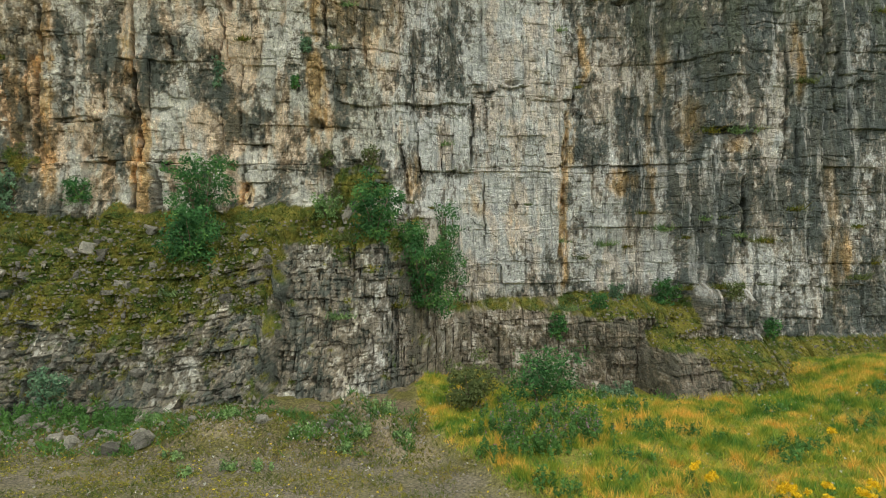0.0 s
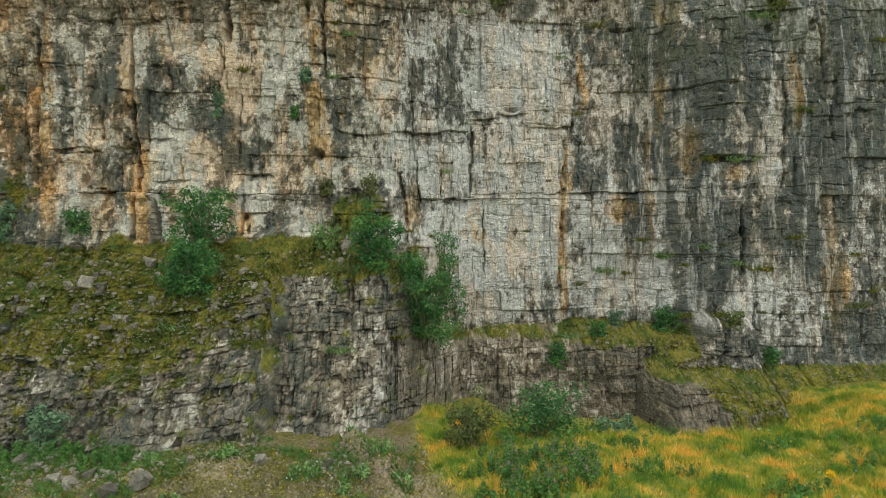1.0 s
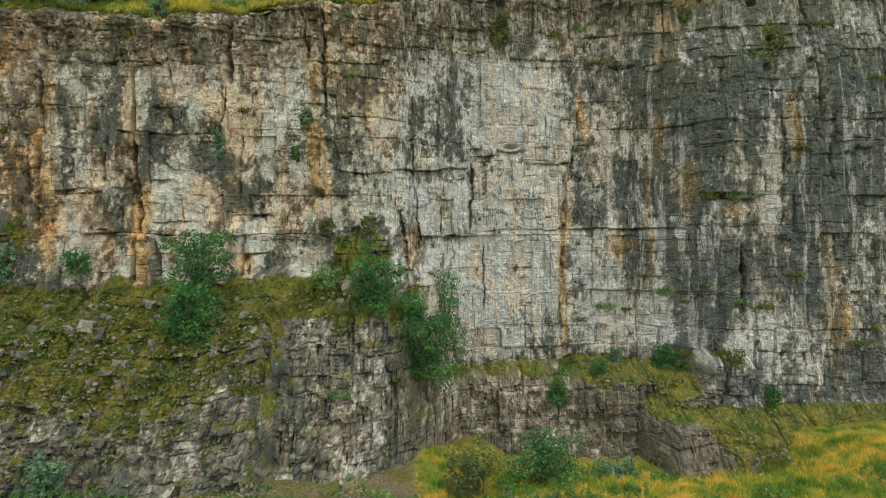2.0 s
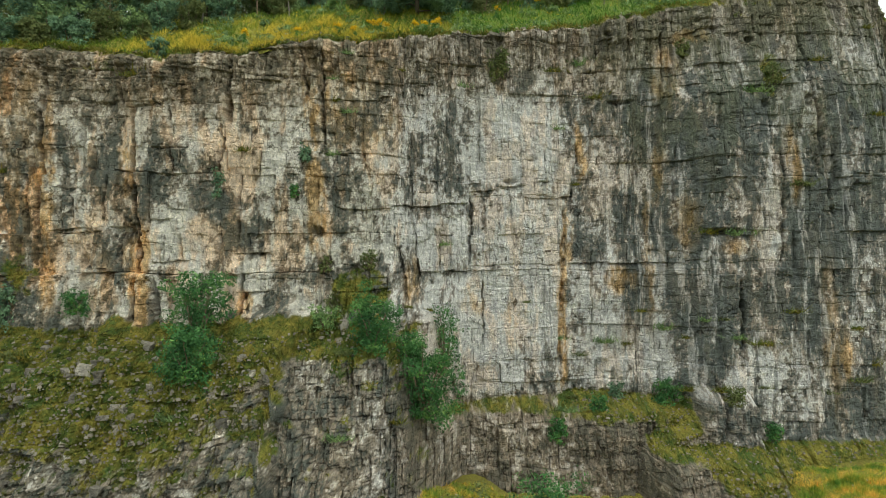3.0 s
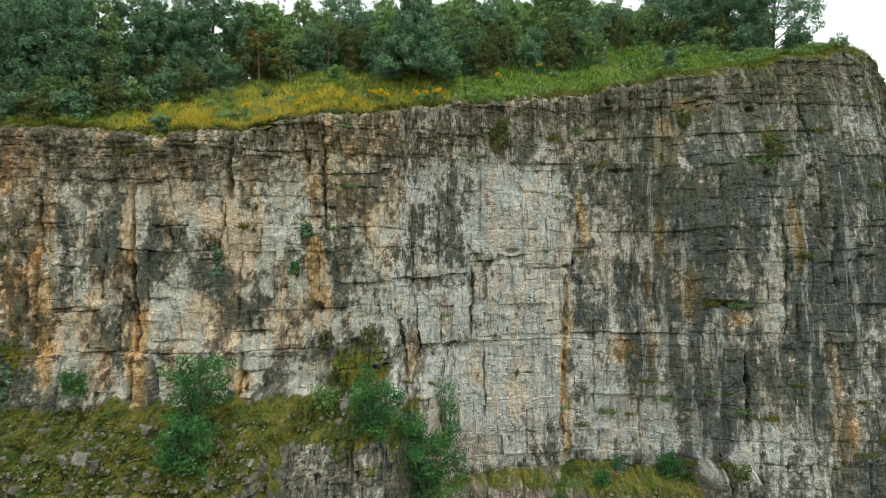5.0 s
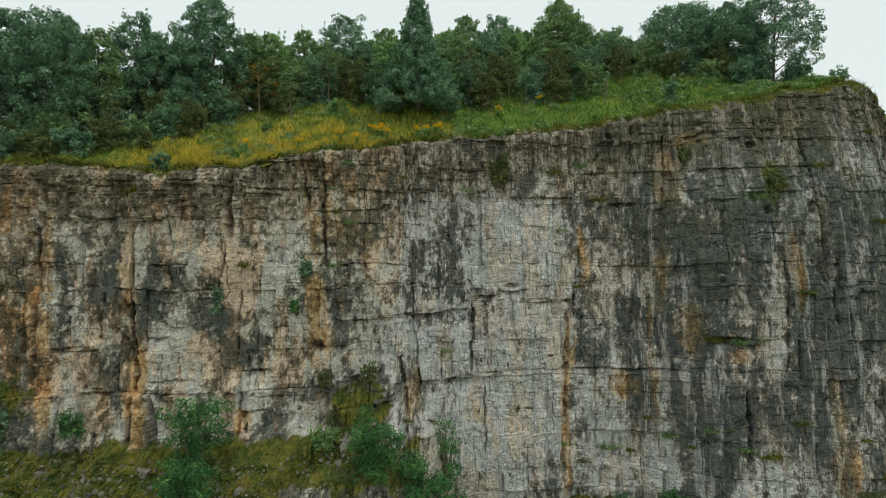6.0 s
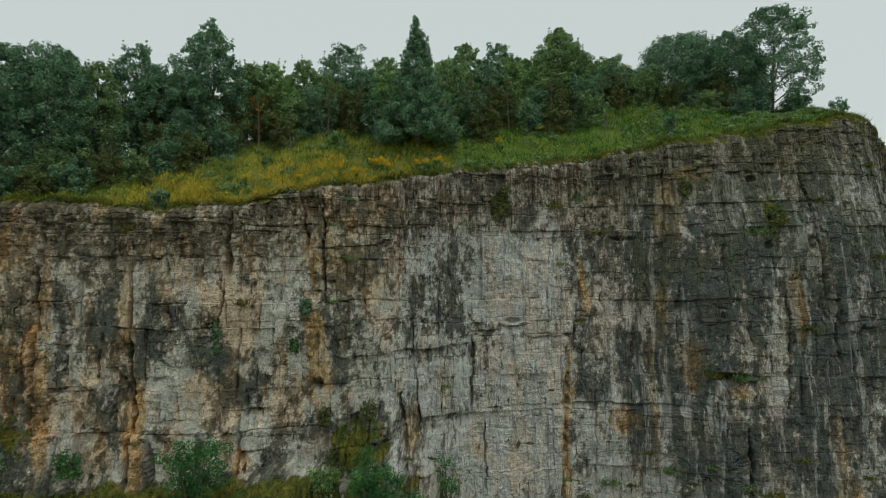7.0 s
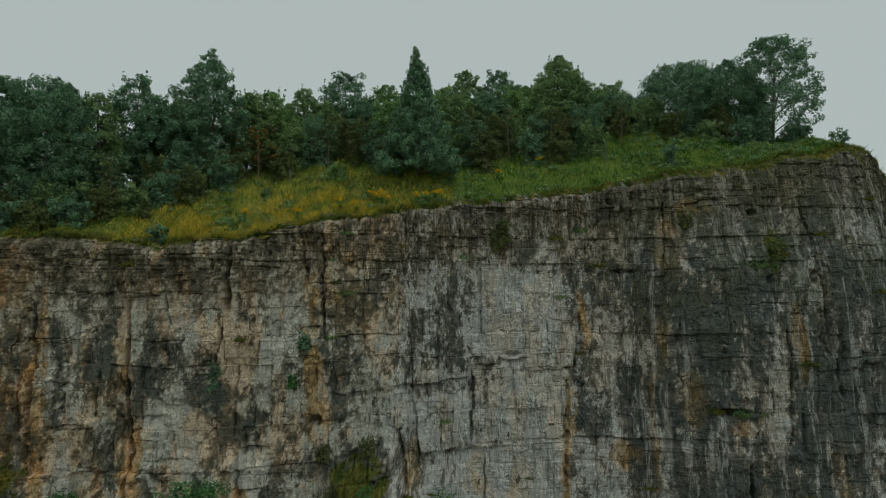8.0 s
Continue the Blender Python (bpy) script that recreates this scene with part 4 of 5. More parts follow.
def tree(name, place, height, half, shape, leaves, seed, label, count=8000, leaf=0.15, bare=0.08, limbs=11, gap=90, bark=None, category="tree"):
    """A tree with a tapered trunk, limbs and a ragged crown of leaf clumps. shape: round, cone, tall or airy."""
    rng = np.random.RandomState(seed)
    top = thing(name, place, label, category, "trees along the crest" if category == "tree" else "")
    bark = bark or BARK
    lean = np.array((rng.uniform(-0.3, 0.3), rng.uniform(-0.3, 0.3), 0)) * half * 0.3
    trunk_line = stem_line(rng, (0, 0, -0.3), lean + np.array((0, 0, height * 0.94)), height * 0.02, 9)
    thick = 0.012 * height + 0.012 * half
    v, f = tube(trunk_line, np.linspace(thick, thick * 0.12, 9), 8)
    part("trunk", mesh_from("trunk", v, f, bark, True), top)
    centres, radii = [], []
    for k in range(limbs):
        h = bare + (0.95 - bare) * (k + rng.uniform(0.2, 0.8)) / limbs
        reach = half * crown_width(shape, h, bare) * rng.uniform(0.75, 1.1)
        ang = k * 2.4 + rng.uniform(-0.5, 0.5)
        at = np.array([np.interp(h * 0.93, np.linspace(0, 0.94, 9), trunk_line[:, c]) for c in range(3)])
        rise = {"cone": 0.05, "oval": 0.35, "tall": 0.9, "round": 0.35, "airy": 0.45}[shape]
        tip = at + np.array((math.cos(ang) * reach * 0.85, math.sin(ang) * reach * 0.85, reach * rise))
        line = stem_line(rng, at, tip, reach * 0.10, 5)
        v, f = tube(line, np.linspace(thick * 0.42 * (1.1 - h), 0.012, 5), 5)
        part("limb", mesh_from("limb", v, f, bark, True), top)
        for s in (0.5, 0.75, 1.0):
            c = np.array([np.interp(s, np.linspace(0, 1, 5), line[:, q]) for q in range(3)])
            centres.append(c)
            radii.append(half * 0.15 * rng.uniform(0.6, 1.2))
    # sprays of leaves all over the crown, thicker towards the outside
    sprays = int(gap)
    for k in range(sprays):
        h = bare + (1.0 - bare) * rng.uniform(0, 1) ** (1.35 if shape == "cone" else 0.9)
        w = half * crown_width(shape, h, bare) * rng.uniform(0.25, 1.0) ** 0.6 * rng.choice((1.0, 1.0, 1.12))
        ang = rng.uniform(0, 2 * math.pi)
        centres.append(np.array((lean[0] * h + math.cos(ang) * w, lean[1] * h + math.sin(ang) * w, height * h * rng.uniform(0.97, 1.0))))
        radii.append(half * rng.uniform(0.06, 0.17) * (0.35 + 0.85 * crown_width(shape, h, bare)))
    # thin leading shoots that break the outline
    for k in range(0 if shape == "airy" else 16):
        ang, h = rng.uniform(0, 2 * math.pi), rng.uniform(0.35, 0.75 if shape == "cone" else 0.92)
        w = half * crown_width(shape, h, bare) * rng.uniform(0.5, 0.95)
        foot = np.array((lean[0] * h + math.cos(ang) * w, lean[1] * h + math.sin(ang) * w, height * h))
        rise = min(height * rng.uniform(0.06, 0.16), height * 1.03 - foot[2])
        for s in (0.3, 0.6, 0.85, 1.05):
            centres.append(foot + np.array((math.cos(ang) * 0.12 * rise * s, math.sin(ang) * 0.12 * rise * s, rise * s)))
            radii.append(half * 0.08 * (1.25 - 0.8 * s))
    v, f = leaf_cloud(rng, centres, radii, count, leaf, 0.75)
    part("crown", mesh_from("crown", v, f, leaves), top)
    return top


def bush(name, place, wide, tall, leaves, seed, label, count=2500, leaf=0.12, stems=5, category="bush"):
    """A rounded, ragged bush with several stems."""
    rng = np.random.RandomState(seed)
    top = thing(name, place, label, category)
    centres, radii = [], []
    for k in range(stems):
        ang = k * 2.4 + rng.uniform(-0.4, 0.4)
        tip = np.array((math.cos(ang) * wide * rng.uniform(0.3, 0.75), math.sin(ang) * wide * rng.uniform(0.2, 0.5), tall * rng.uniform(0.6, 0.95)))
        line = stem_line(rng, (0, 0, -0.15), tip, wide * 0.08, 5)
        v, f = tube(line, np.linspace(0.02 + 0.012 * tall, 0.008, 5), 5)
        part("stem", mesh_from("stem", v, f, TWIG, True), top)
        for s in (0.08, 0.3, 0.55, 0.8, 1.0):
            c = np.array([np.interp(s, np.linspace(0, 1, 5), line[:, q]) for q in range(3)])
            for _ in range(2):
                centres.append(c + rng.normal(scale=wide * 0.20, size=3) * np.array((1, 0.7, 1)) + np.array((rng.uniform(-0.5, 0.5) * wide * (1 - s), 0, 0)))
                radii.append(wide * rng.uniform(0.12, 0.34))
    v, f = leaf_cloud(rng, centres, radii, count, leaf, 0.85)
    part("foliage", mesh_from("foliage", v, f, leaves), top)
    return top


def blades(rng, places, height, width, lean=0.5, spread=1.0):
    """One tapered, bent blade for each place: one narrow triangle each."""
    n = len(places)
    h = height * rng.uniform(0.45, 1.4, n)[:, None]
    ang = rng.uniform(0, 2 * math.pi, n)
    side = np.stack([np.cos(ang), np.sin(ang), np.zeros(n)], 1) * width * rng.uniform(0.6, 1.4, n)[:, None]
    bend = rng.normal(scale=lean, size=(n, 3)) * np.array((1, 1, 0)) * h
    p = np.asarray(places, float)
    up = np.array((0, 0, 1.0))
    tip = p + bend + up * h
    v = np.stack([p - side * 1.15, p + side * 1.15, tip], 1).reshape(-1, 3)
    return v, np.arange(n * 3).reshape(-1, 3)


def stuff(name, v, f, mat, label, category):
    return tagged(new(name, mesh_from(name, v, f, mat)), label, category, "", "stuff")


# trees: x, y, height of the top, half width
DENSE = ((-33.5, -1.0, 39.2, 3.0), (-30.1, -1.2, 38.7, 2.6), (-26.7, -1.0, 38.5, 3.2), (-17.8, 4.0, 42.4, 3.0), (10.3, 13.0, 45.3, 3.0), (20.5, 11.0, 43.4, 3.7), (25.0, 11.5, 44.2, 3.2),
         (-28.5, 3.5, 39.3, 3.2), (17.2, 13.5, 41.2, 2.6), (-20.6, 7.0, 39.4, 2.6))
TALL = ((-24.6, 1.0, 38.2, 2.1), (-23.2, 4.0, 40.6, 2.4), (-14.4, 9.0, 40.9, 2.2), (-11.6, 9.0, 41.1, 2.0), (-8.3, 11.0, 43.1, 2.7), (-5.2, 12.0, 42.4, 2.1), (2.2, 14.0, 44.4, 1.8),
        (5.1, 15.0, 44.7, 2.3), (14.0, 15.0, 42.6, 2.3), (16.1, 17.0, 43.8, 2.4), (-3.2, 11.5, 41.4, 2.0), (7.6, 14.5, 43.0, 2.0), (-10.0, 12.0, 40.6, 2.0), (12.4, 14.5, 44.0, 1.9), (0.2, 13.0, 42.4, 2.0), (-15.9, 7.5, 40.2, 2.0),
        (-21.4, 3.0, 38.4, 2.3), (-13.0, 7.6, 38.9, 2.3), (-9.9, 9.0, 39.5, 2.3), (-6.8, 9.5, 40.2, 2.3), (-4.0, 9.0, 39.8, 2.2), (1.4, 10.0, 40.6, 2.3), (3.8, 11.0, 41.2, 2.3), (6.4, 12.0, 41.8, 2.3), (9.2, 12.0, 41.4, 2.3), (14.9, 12.5, 41.0, 2.3))
for k, (x, y, top, half) in enumerate(DENSE):
    z = float(meadow_z(x, y)[0])
    tree("broadleaf_tree", (x, y, z), top - z, half, "oval" if k in (3, 4, 6) else "round", LEAF_MID if k in (4, 9) else LEAF_DARK, 200 + k,
         "dense dark green broadleaf tree on the meadow crest", 36000, 0.09, 0.01, 14, 620)
for k, (x, y, top, half) in enumerate(TALL):
    z = float(meadow_z(x, y)[0])
    tree("slender_tree", (x, y, z), top - z, half, "tall", (LEAF_MID, LEAF_DARK, LEAF_LIGHT)[k * 7 % 3], 230 + k,
         "slender tree with upright limbs behind the meadow", 22000, 0.085, 0.02, 14, 480)
z = float(meadow_z(-1.8, 4.2)[0])
tree("pyramidal_tree", (-1.8, 4.2, z), 42.6 - z, 3.4, "cone", LEAF_DARK, 250, "tall pointed dark green tree with a broad skirt", 40000, 0.09, 0.02, 28, 520)
z = float(meadow_z(27.3, 8.8)[0])
tree("open_crowned_tree", (27.3, 8.8, z), 44.9 - z, 3.6, "airy", LEAF_DARK, 251, "open-crowned dark tree with sky between its limbs", 24000, 0.09, 0.05, 26, 230)
z = float(meadow_z(-13.6, 3.2)[0])
tree("amber_sapling", (-13.6, 3.2, z), 4.2, 1.5, "airy", LEAF_AMBER, 252, "thin bare-stemmed sapling with a few amber leaves", 240, 0.11, 0.3, 10, 8, TWIG)

for k, (x, y, tall) in enumerate(((5.4, 7.4, 4.6), (2.2, 6.6, 5.2), (-22.0, -1.6, 4.2), (9.0, 8.2, 4.0), (22.6, 8.4, 3.6), (-8.8, 5.2, 4.4), (14.8, 8.6, 3.4))):
    tree("bare_sapling", (x, y, float(meadow_z(x, y)[0])), tall, 0.9, "tall", LEAF_OLIVE, 270 + k, "thin brown sapling with sparse olive leaves below the trees", 500, 0.09, 0.25, 9, 20, TWIG)

# undergrowth below the trees: x, y, half width, height
UNDER = ((-31.5, -3.0, 1.8, 3.0), (-28.5, -3.2, 1.8, 2.6), (-25.5, -2.6, 1.8, 2.8), (-23.0, 0.2, 1.6, 3.2), (-20.6, 1.5, 1.6, 3.4), (-18.6, 1.6, 1.5, 2.4), (-16.0, 2.6, 1.5, 2.6), (-11.8, 5.6, 1.6, 3.4),
         (-9.6, 5.6, 1.6, 3.8), (-7.4, 6.6, 1.6, 3.4), (-5.2, 6.6, 1.5, 3.6), (-3.4, 5.6, 1.5, 2.6), (0.2, 6.2, 1.5, 3.2), (2.2, 6.6, 1.4, 4.2), (3.4, 5.6, 1.2, 2.6), (7.0, 6.4, 1.2, 2.4), (9.2, 6.8, 1.3, 2.4), (12.0, 7.2, 1.3, 2.6), (-22.4, 5.6, 2.0, 5.0), (-13.4, 6.4, 1.7, 4.4), (-11.0, 7.4, 1.7, 4.6), (-15.9, 4.6, 1.5, 4.2))
UNDER_CREST = ((-29.5, -4.6, 1.3, 1.6), (-27.4, -4.5, 1.3, 1.7), (-25.4, -4.2, 1.2, 1.5), (-23.6, -3.4, 1.2, 1.6), (-22.2, -2.0, 1.3, 2.2), (-20.6, -1.2, 1.2, 2.0), (-19.0, -0.8, 1.3, 2.2), (-17.2, 0.0, 1.3, 2.4), (-15.4, 1.2, 1.2, 2.2), (-11.6, 3.6, 1.1, 1.8), (21.4, 7.2, 1.2, 1.8), (24.0, 7.0, 1.2, 1.7), (18.6, 7.8, 1.2, 2.0), (28.6, 7.4, 1.1, 1.6))
UNDER_EAST = ((4.2, 8.0, 1.4, 3.8), (6.2, 8.2, 1.4, 3.6), (8.0, 9.0, 1.5, 3.0), (10.0, 9.0, 1.5, 3.4), (12.2, 9.0, 1.7, 3.6), (14.6, 10.5, 1.7, 3.0), (17.2, 9.5, 1.7, 3.0), (20.0, 8.6, 1.7, 2.6), (22.8, 8.8, 1.6, 2.6), (25.6, 8.0, 1.6, 2.2), (-13.8, 6.6, 1.6, 3.2), (-14.6, 8.2, 2.0, 4.4), (-12.9, 8.4, 1.8, 4.0), (-21.8, 3.4, 1.8, 4.2), (-19.4, 5.6, 1.8, 4.0))
for k, (x, y, half, tall) in enumerate(UNDER + UNDER_CREST + UNDER_EAST):
    bush("undergrowth_bush", (x, y, float(meadow_z(x, y)[0])), half, tall, (LEAF_DARK, LEAF_OLIVE, LEAF_MID, LEAF_DARK, LEAF_OLIVE)[k % 5], 300 + k,
         ("tangled olive undergrowth below the trees", "dark green undergrowth below the trees")[k % 5 in (0, 2, 3)], 4600, 0.085, 8)
for k, (x, d, half, tall, leaves) in enumerate(((-17.4, 0.1, 0.75, 1.8, LEAF_DARK), (17.2, 0.9, 0.85, 2.0, LEAF_DARK), (-7.6, 4.6, 0.8, 1.3, LEAF_LIGHT), (31.3, 2.0, 1.0, 1.4, LEAF_DARK),
                                                (-19.2, 2.2, 0.8, 1.4, LEAF_OLIVE), (10.2, 4.2, 0.8, 1.8, LEAF_DARK), (-12.4, 4.4, 0.5, 1.0, LEAF_MID))):
    y = float(edge_y(x)) + d
    bush("crest_shrub", (x, y, float(meadow_z(x, y)[0]) - 0.1), half, tall, leaves, 330 + k, "small leafy shrub in the meadow grass", 1100, 0.09, 5, "shrub")

# bushes that hold on to the face: x, z of the root, out from the face, half width, height
FACE_BUSHES = (
    (-13.7, 9.3, 0.5, 2.0, 4.2, LEAF_BUSH, "tall olive-green bush on the scree shelf", 3600), (-13.4, 7.9, 0.4, 1.9, 2.4, LEAF_BUSH, "broad deep-green bush on the scree shelf", 3200),
    (-3.9, 8.9, 0.9, 1.75, 3.1, LEAF_BUSH, "dense glossy green bush beside the crag", 3400), (-0.95, 4.8, 1.4, 2.45, 5.0, LEAF_BUSH, "large deep-green bush in the recess of the face", 5600),
    (0.2, 6.6, 1.2, 1.5, 4.4, LEAF_BUSH, "wispy pale-green bush against the white face", 800), (-7.0, 10.2, 0.5, 0.9, 1.0, LEAF_LIGHT, "low bright green fern clump", 700),
    (-13.5, 18.1, 0.2, 0.45, 1.6, LEAF_DARK, "dark tuft in a vertical crack", 420), (12.2, 4.4, 0.4, 0.7, 0.9, LEAF_DARK, "dark green scrub on the mossy ledge", 420), (10.6, 3.9, 0.4, 0.9, 0.8, LEAF_BUSH, "green scrub on the mossy ledge", 480), (18.9, 4.9, 0.3, 0.8, 0.7, LEAF_OLIVE, "olive scrub on a small ledge", 420), (21.6, 2.4, 0.3, 0.7, 0.9, LEAF_BUSH, "green scrub at the foot of the prow", 420), (-8.4, 20.4, 0.3, 0.5, 0.8, LEAF_DARK, "small dark tuft on the face", 350),
    (4.0, 27.2, 0.4, 1.1, 1.7, LEAF_OLIVE, "olive bush below the crest", 1300), (15.4, 4.2, 0.5, 1.1, 1.6, LEAF_BUSH, "dark green bush on the ledge", 1200),
    (7.6, 2.4, 0.4, 0.9, 1.2, LEAF_BUSH, "small green bush on the low band", 700), (-18.6, 1.0, 0.6, 1.1, 1.4, LEAF_DARK, "dark bush at the foot of the crag", 1000),
    (-6.6, 10.9, 0.3, 0.9, 0.9, LEAF_OLIVE, "ragged olive growth in a hollow", 500), (-4.6, 13.6, 0.3, 0.7, 1.0, LEAF_OLIVE, "sparse green growth below the hollow's edge", 350), (-7.4, 13.4, 0.3, 0.6, 0.9, LEAF_OLIVE, "olive growth in a seam", 320),
    (-9.0, 18.2, 0.2, 0.4, 0.5, LEAF_BUSH, "small tuft on the face", 200),
    (-25.6, 10.8, 0.4, 1.2, 2.0, LEAF_DARK, "dark ivy bush on the shelf", 1200), (-21.5, 11.2, 0.3, 1.0, 1.0, LEAF_BUSH, "green growth along the shelf", 700),
    (17.0, 28.4, 0.3, 0.7, 0.8, LEAF_OLIVE, "olive tuft near the crest", 400), (22.5, 26.2, 0.3, 0.8, 1.0, LEAF_OLIVE, "mossy tuft on the face", 500))
for k, (x, z, out, half, tall, leaves, label, count) in enumerate(FACE_BUSHES):
    bush("cliff_bush", (x, cliff_y(x, z) - out * 0.6, z), half, tall, leaves, 360 + k, label, int(count * 1.5), 0.085, 8)
# bushes at the foot, on the bank
for k, (x, y, half, tall, leaves, label) in enumerate(((5.2, -10.8, 2.7, 2.3, LEAF_BUSH, "spreading dark green bush behind the grass bank"), (1.5, -12.8, 1.7, 2.1, LEAF_OLIVE, "olive bush with orange stems beside the bank"),
                                                       (10.0, -7.5, 1.2, 1.2, LEAF_DARK, "dark green bush at the foot of the band"))):
    bush("foot_bush", (x, y, float(floor_z(x, y)[0]) - 0.05), half, tall, leaves, 390 + k, label, 4200, 0.085, 9)


# ---- grass, moss tufts and herbs ----
def scatter_meadow(rng, count):
    x = rng.uniform(-36, 36, count)
    d = rng.uniform(-0.35, 10.5, count) ** 1.0
    y = edge_y(x) + d
    keep = (rng.uniform(0, 1, count) < 1 - 0.5 * sstep(6, 10, d)) & (x < 34.5)
    x, y = x[keep], y[keep]
    return np.stack([x, y, meadow_z(x, y) - 0.05], 1)


rng = np.random.RandomState(5)
turf = scatter_meadow(rng, 80000)
lush = turf[:, 0] > 0.5 + 3.0 * fbm(turf[:, 0] / 2, turf[:, 1] / 2, 113, 3)
v, f = blades(rng, turf[~lush], 0.29, 0.028, 0.6)
stuff("meadow_grass", v, f, GRASS_TOP, "long yellow-green meadow grass on the crest", "grass")
v, f = blades(rng, turf[lush], 0.27, 0.03, 0.65)
stuff("meadow_grass", v, f, GRASS_LUSH, "lush green meadow grass near the corner of the face", "grass")

n = 400000
x, y = rng.uniform(-1.5, 34, n), rng.uniform(-27, -3.5, n)
keep = (bank(x, y) > 0.5) & (rng.uniform(0, 1, n) < 0.55 + 0.6 * fbm(x / 1.3, y / 1.3, 121, 3)) & (y < smooth_cliff(x, np.full(n, 0.6)) + 0.4)
x, y = x[keep], y[keep]
turf = np.stack([x, y, floor_z(x, y) - 0.05], 1)
v, f = blades(rng, turf, 0.22, 0.018, 0.6)
stuff("bank_grass", v, f, GRASS_BANK, "rough green and straw-coloured grass on the bank", "grass")

# turf that hangs over the rock edge in ragged fringes
n = 16000
x = rng.uniform(-31, 33, n)
x = x[fbm(x / 1.3, x * 0, 127, 4, 0.6) > rng.uniform(-0.45, 0.25, n)]
y = edge_y(x) + rng.uniform(-0.35, 0.25, len(x))
v, f = blades(rng, np.stack([x, y, meadow_z(x, y) + rng.uniform(-0.2, 0.0, len(x))], 1), 0.30, 0.024, 0.9)
stuff("edge_turf", v, f, MOSS, "ragged turf hanging over the rock edge", "grass")

# dry yellow grass in the middle of the meadow
n = 36000
x = rng.normal(-11.5, 4.6, n)
d = np.abs(rng.normal(0.6, 1.9, n))
keep = (fbm(x / 1.4, d / 1.4, 126, 3) > -0.15) & (x > -21) & (x < -2)
x, y = x[keep], edge_y(x[keep]) + d[keep] - 0.2
v, f = blades(rng, np.stack([x, y, meadow_z(x, y) - 0.05], 1), 0.26, 0.024, 0.7)
stuff("dry_meadow_grass", v, f, GRASS_DRY, "dry straw-yellow grass on the meadow's edge", "grass")

# broad-leaved herbs among the meadow grass
n = 1500
cx = rng.uniform(-24, 31, n)
cy = edge_y(cx) + rng.uniform(0.2, 6.5, n)
keep = fbm(cx / 2.2, cy / 2.2, 124, 3) + 0.012 * cx > 0.02
spots = np.stack([cx, cy, meadow_z(cx, cy) + 0.12], 1)[keep]
v, f = leaf_cloud(rng, spots, rng.uniform(0.15, 0.45, len(spots)), 30000, 0.075, 0.6)
stuff("meadow_herbs", v, f, LEAF_MID, "broad-leaved green herbs among the meadow grass", "herbs")

# taller tussocks in the turf
n = 900
cx, cy = rng.uniform(-0.5, 30, n), rng.uniform(-26, -6, n)
keep = (bank(cx, cy) > 0.7) & (cy < smooth_cliff(cx, np.full(n, 0.6)) - 0.3)
cx, cy = np.repeat(cx[keep], 70), np.repeat(cy[keep], 70)
x, y = cx + rng.normal(scale=0.13, size=len(cx)), cy + rng.normal(scale=0.13, size=len(cx))
v, f = blades(rng, np.stack([x, y, floor_z(x, y) - 0.05], 1), 0.48, 0.018, 0.45)
stuff("bank_tussocks", v, f, GRASS_BANK, "tall tussocks of green and straw grass on the bank", "grass")

where = np.flatnonzero(GMOSS > 0.55)
pick = rng.choice(where, 62000)
p = np.stack([GX[pick], GY[pick], GZ[pick]], 1) + rng.normal(scale=0.04, size=(len(pick), 3))
v, f = blades(rng, p, 0.17, 0.022, 0.8)
stuff("ledge_moss", v, f, MOSS, "olive moss and short grass on the ledges", "moss")

n = 52000
x, y = rng.uniform(-32, 1.5, n), -24.0 + 10.5 * rng.uniform(0, 1, n) ** 0.7
keep = (bank(x, y) < 0.5) & (fbm(x / 1.2, y / 0.9, 123, 3) + 0.55 * sstep(-18.6, -16.8, y) > rng.uniform(-0.25, 0.35, n))
x, y = x[keep], y[keep]
v, f = blades(rng, np.stack([x, y, floor_z(x, y) - 0.03], 1), 0.16, 0.02, 0.9)
stuff("gravel_weeds", v, f, MOSS, "sparse weeds between the gravel and scree", "weeds")


# tiny yellow-green weeds that speckle the gravel
n = 9000
x, y = rng.uniform(-32, 6, n), rng.uniform(-26, -15.5, n)
keep = (bank(x, y) < 0.6) & (fbm(x / 1.6, y / 0.9, 129, 4, 0.6) + 0.02 * (-12 - x) > rng.uniform(-0.35, 0.35, n))
spots = np.stack([x, y, floor_z(x, y) + 0.03], 1)[keep]
v, f = leaf_cloud(rng, spots, np.full(len(spots), 0.10), 40000, 0.042, 0.4)
stuff("gravel_speckle", v, f, SPECKLE, "low yellow-green weeds speckling the gravel", "weeds")

# rank green growth along the scree toe at the foot of the crag
n = 30000
x, y = rng.uniform(-33, -1.0, n), rng.uniform(-17.4, -12.6, n)
keep = (bank(x, y) < 0.5) & (fbm(x / 1.5, y / 1.0, 128, 4, 0.6) + 0.25 * sstep(-10, -18, x) > rng.uniform(-0.1, 0.35, n))
x, y = x[keep], y[keep]
v, f = blades(rng, np.stack([x, y, floor_z(x, y) - 0.03], 1), 0.26, 0.03, 0.9)
stuff("toe_weeds", v, f, HERB, "rank green weeds on the scree at the foot of the crag", "weeds")


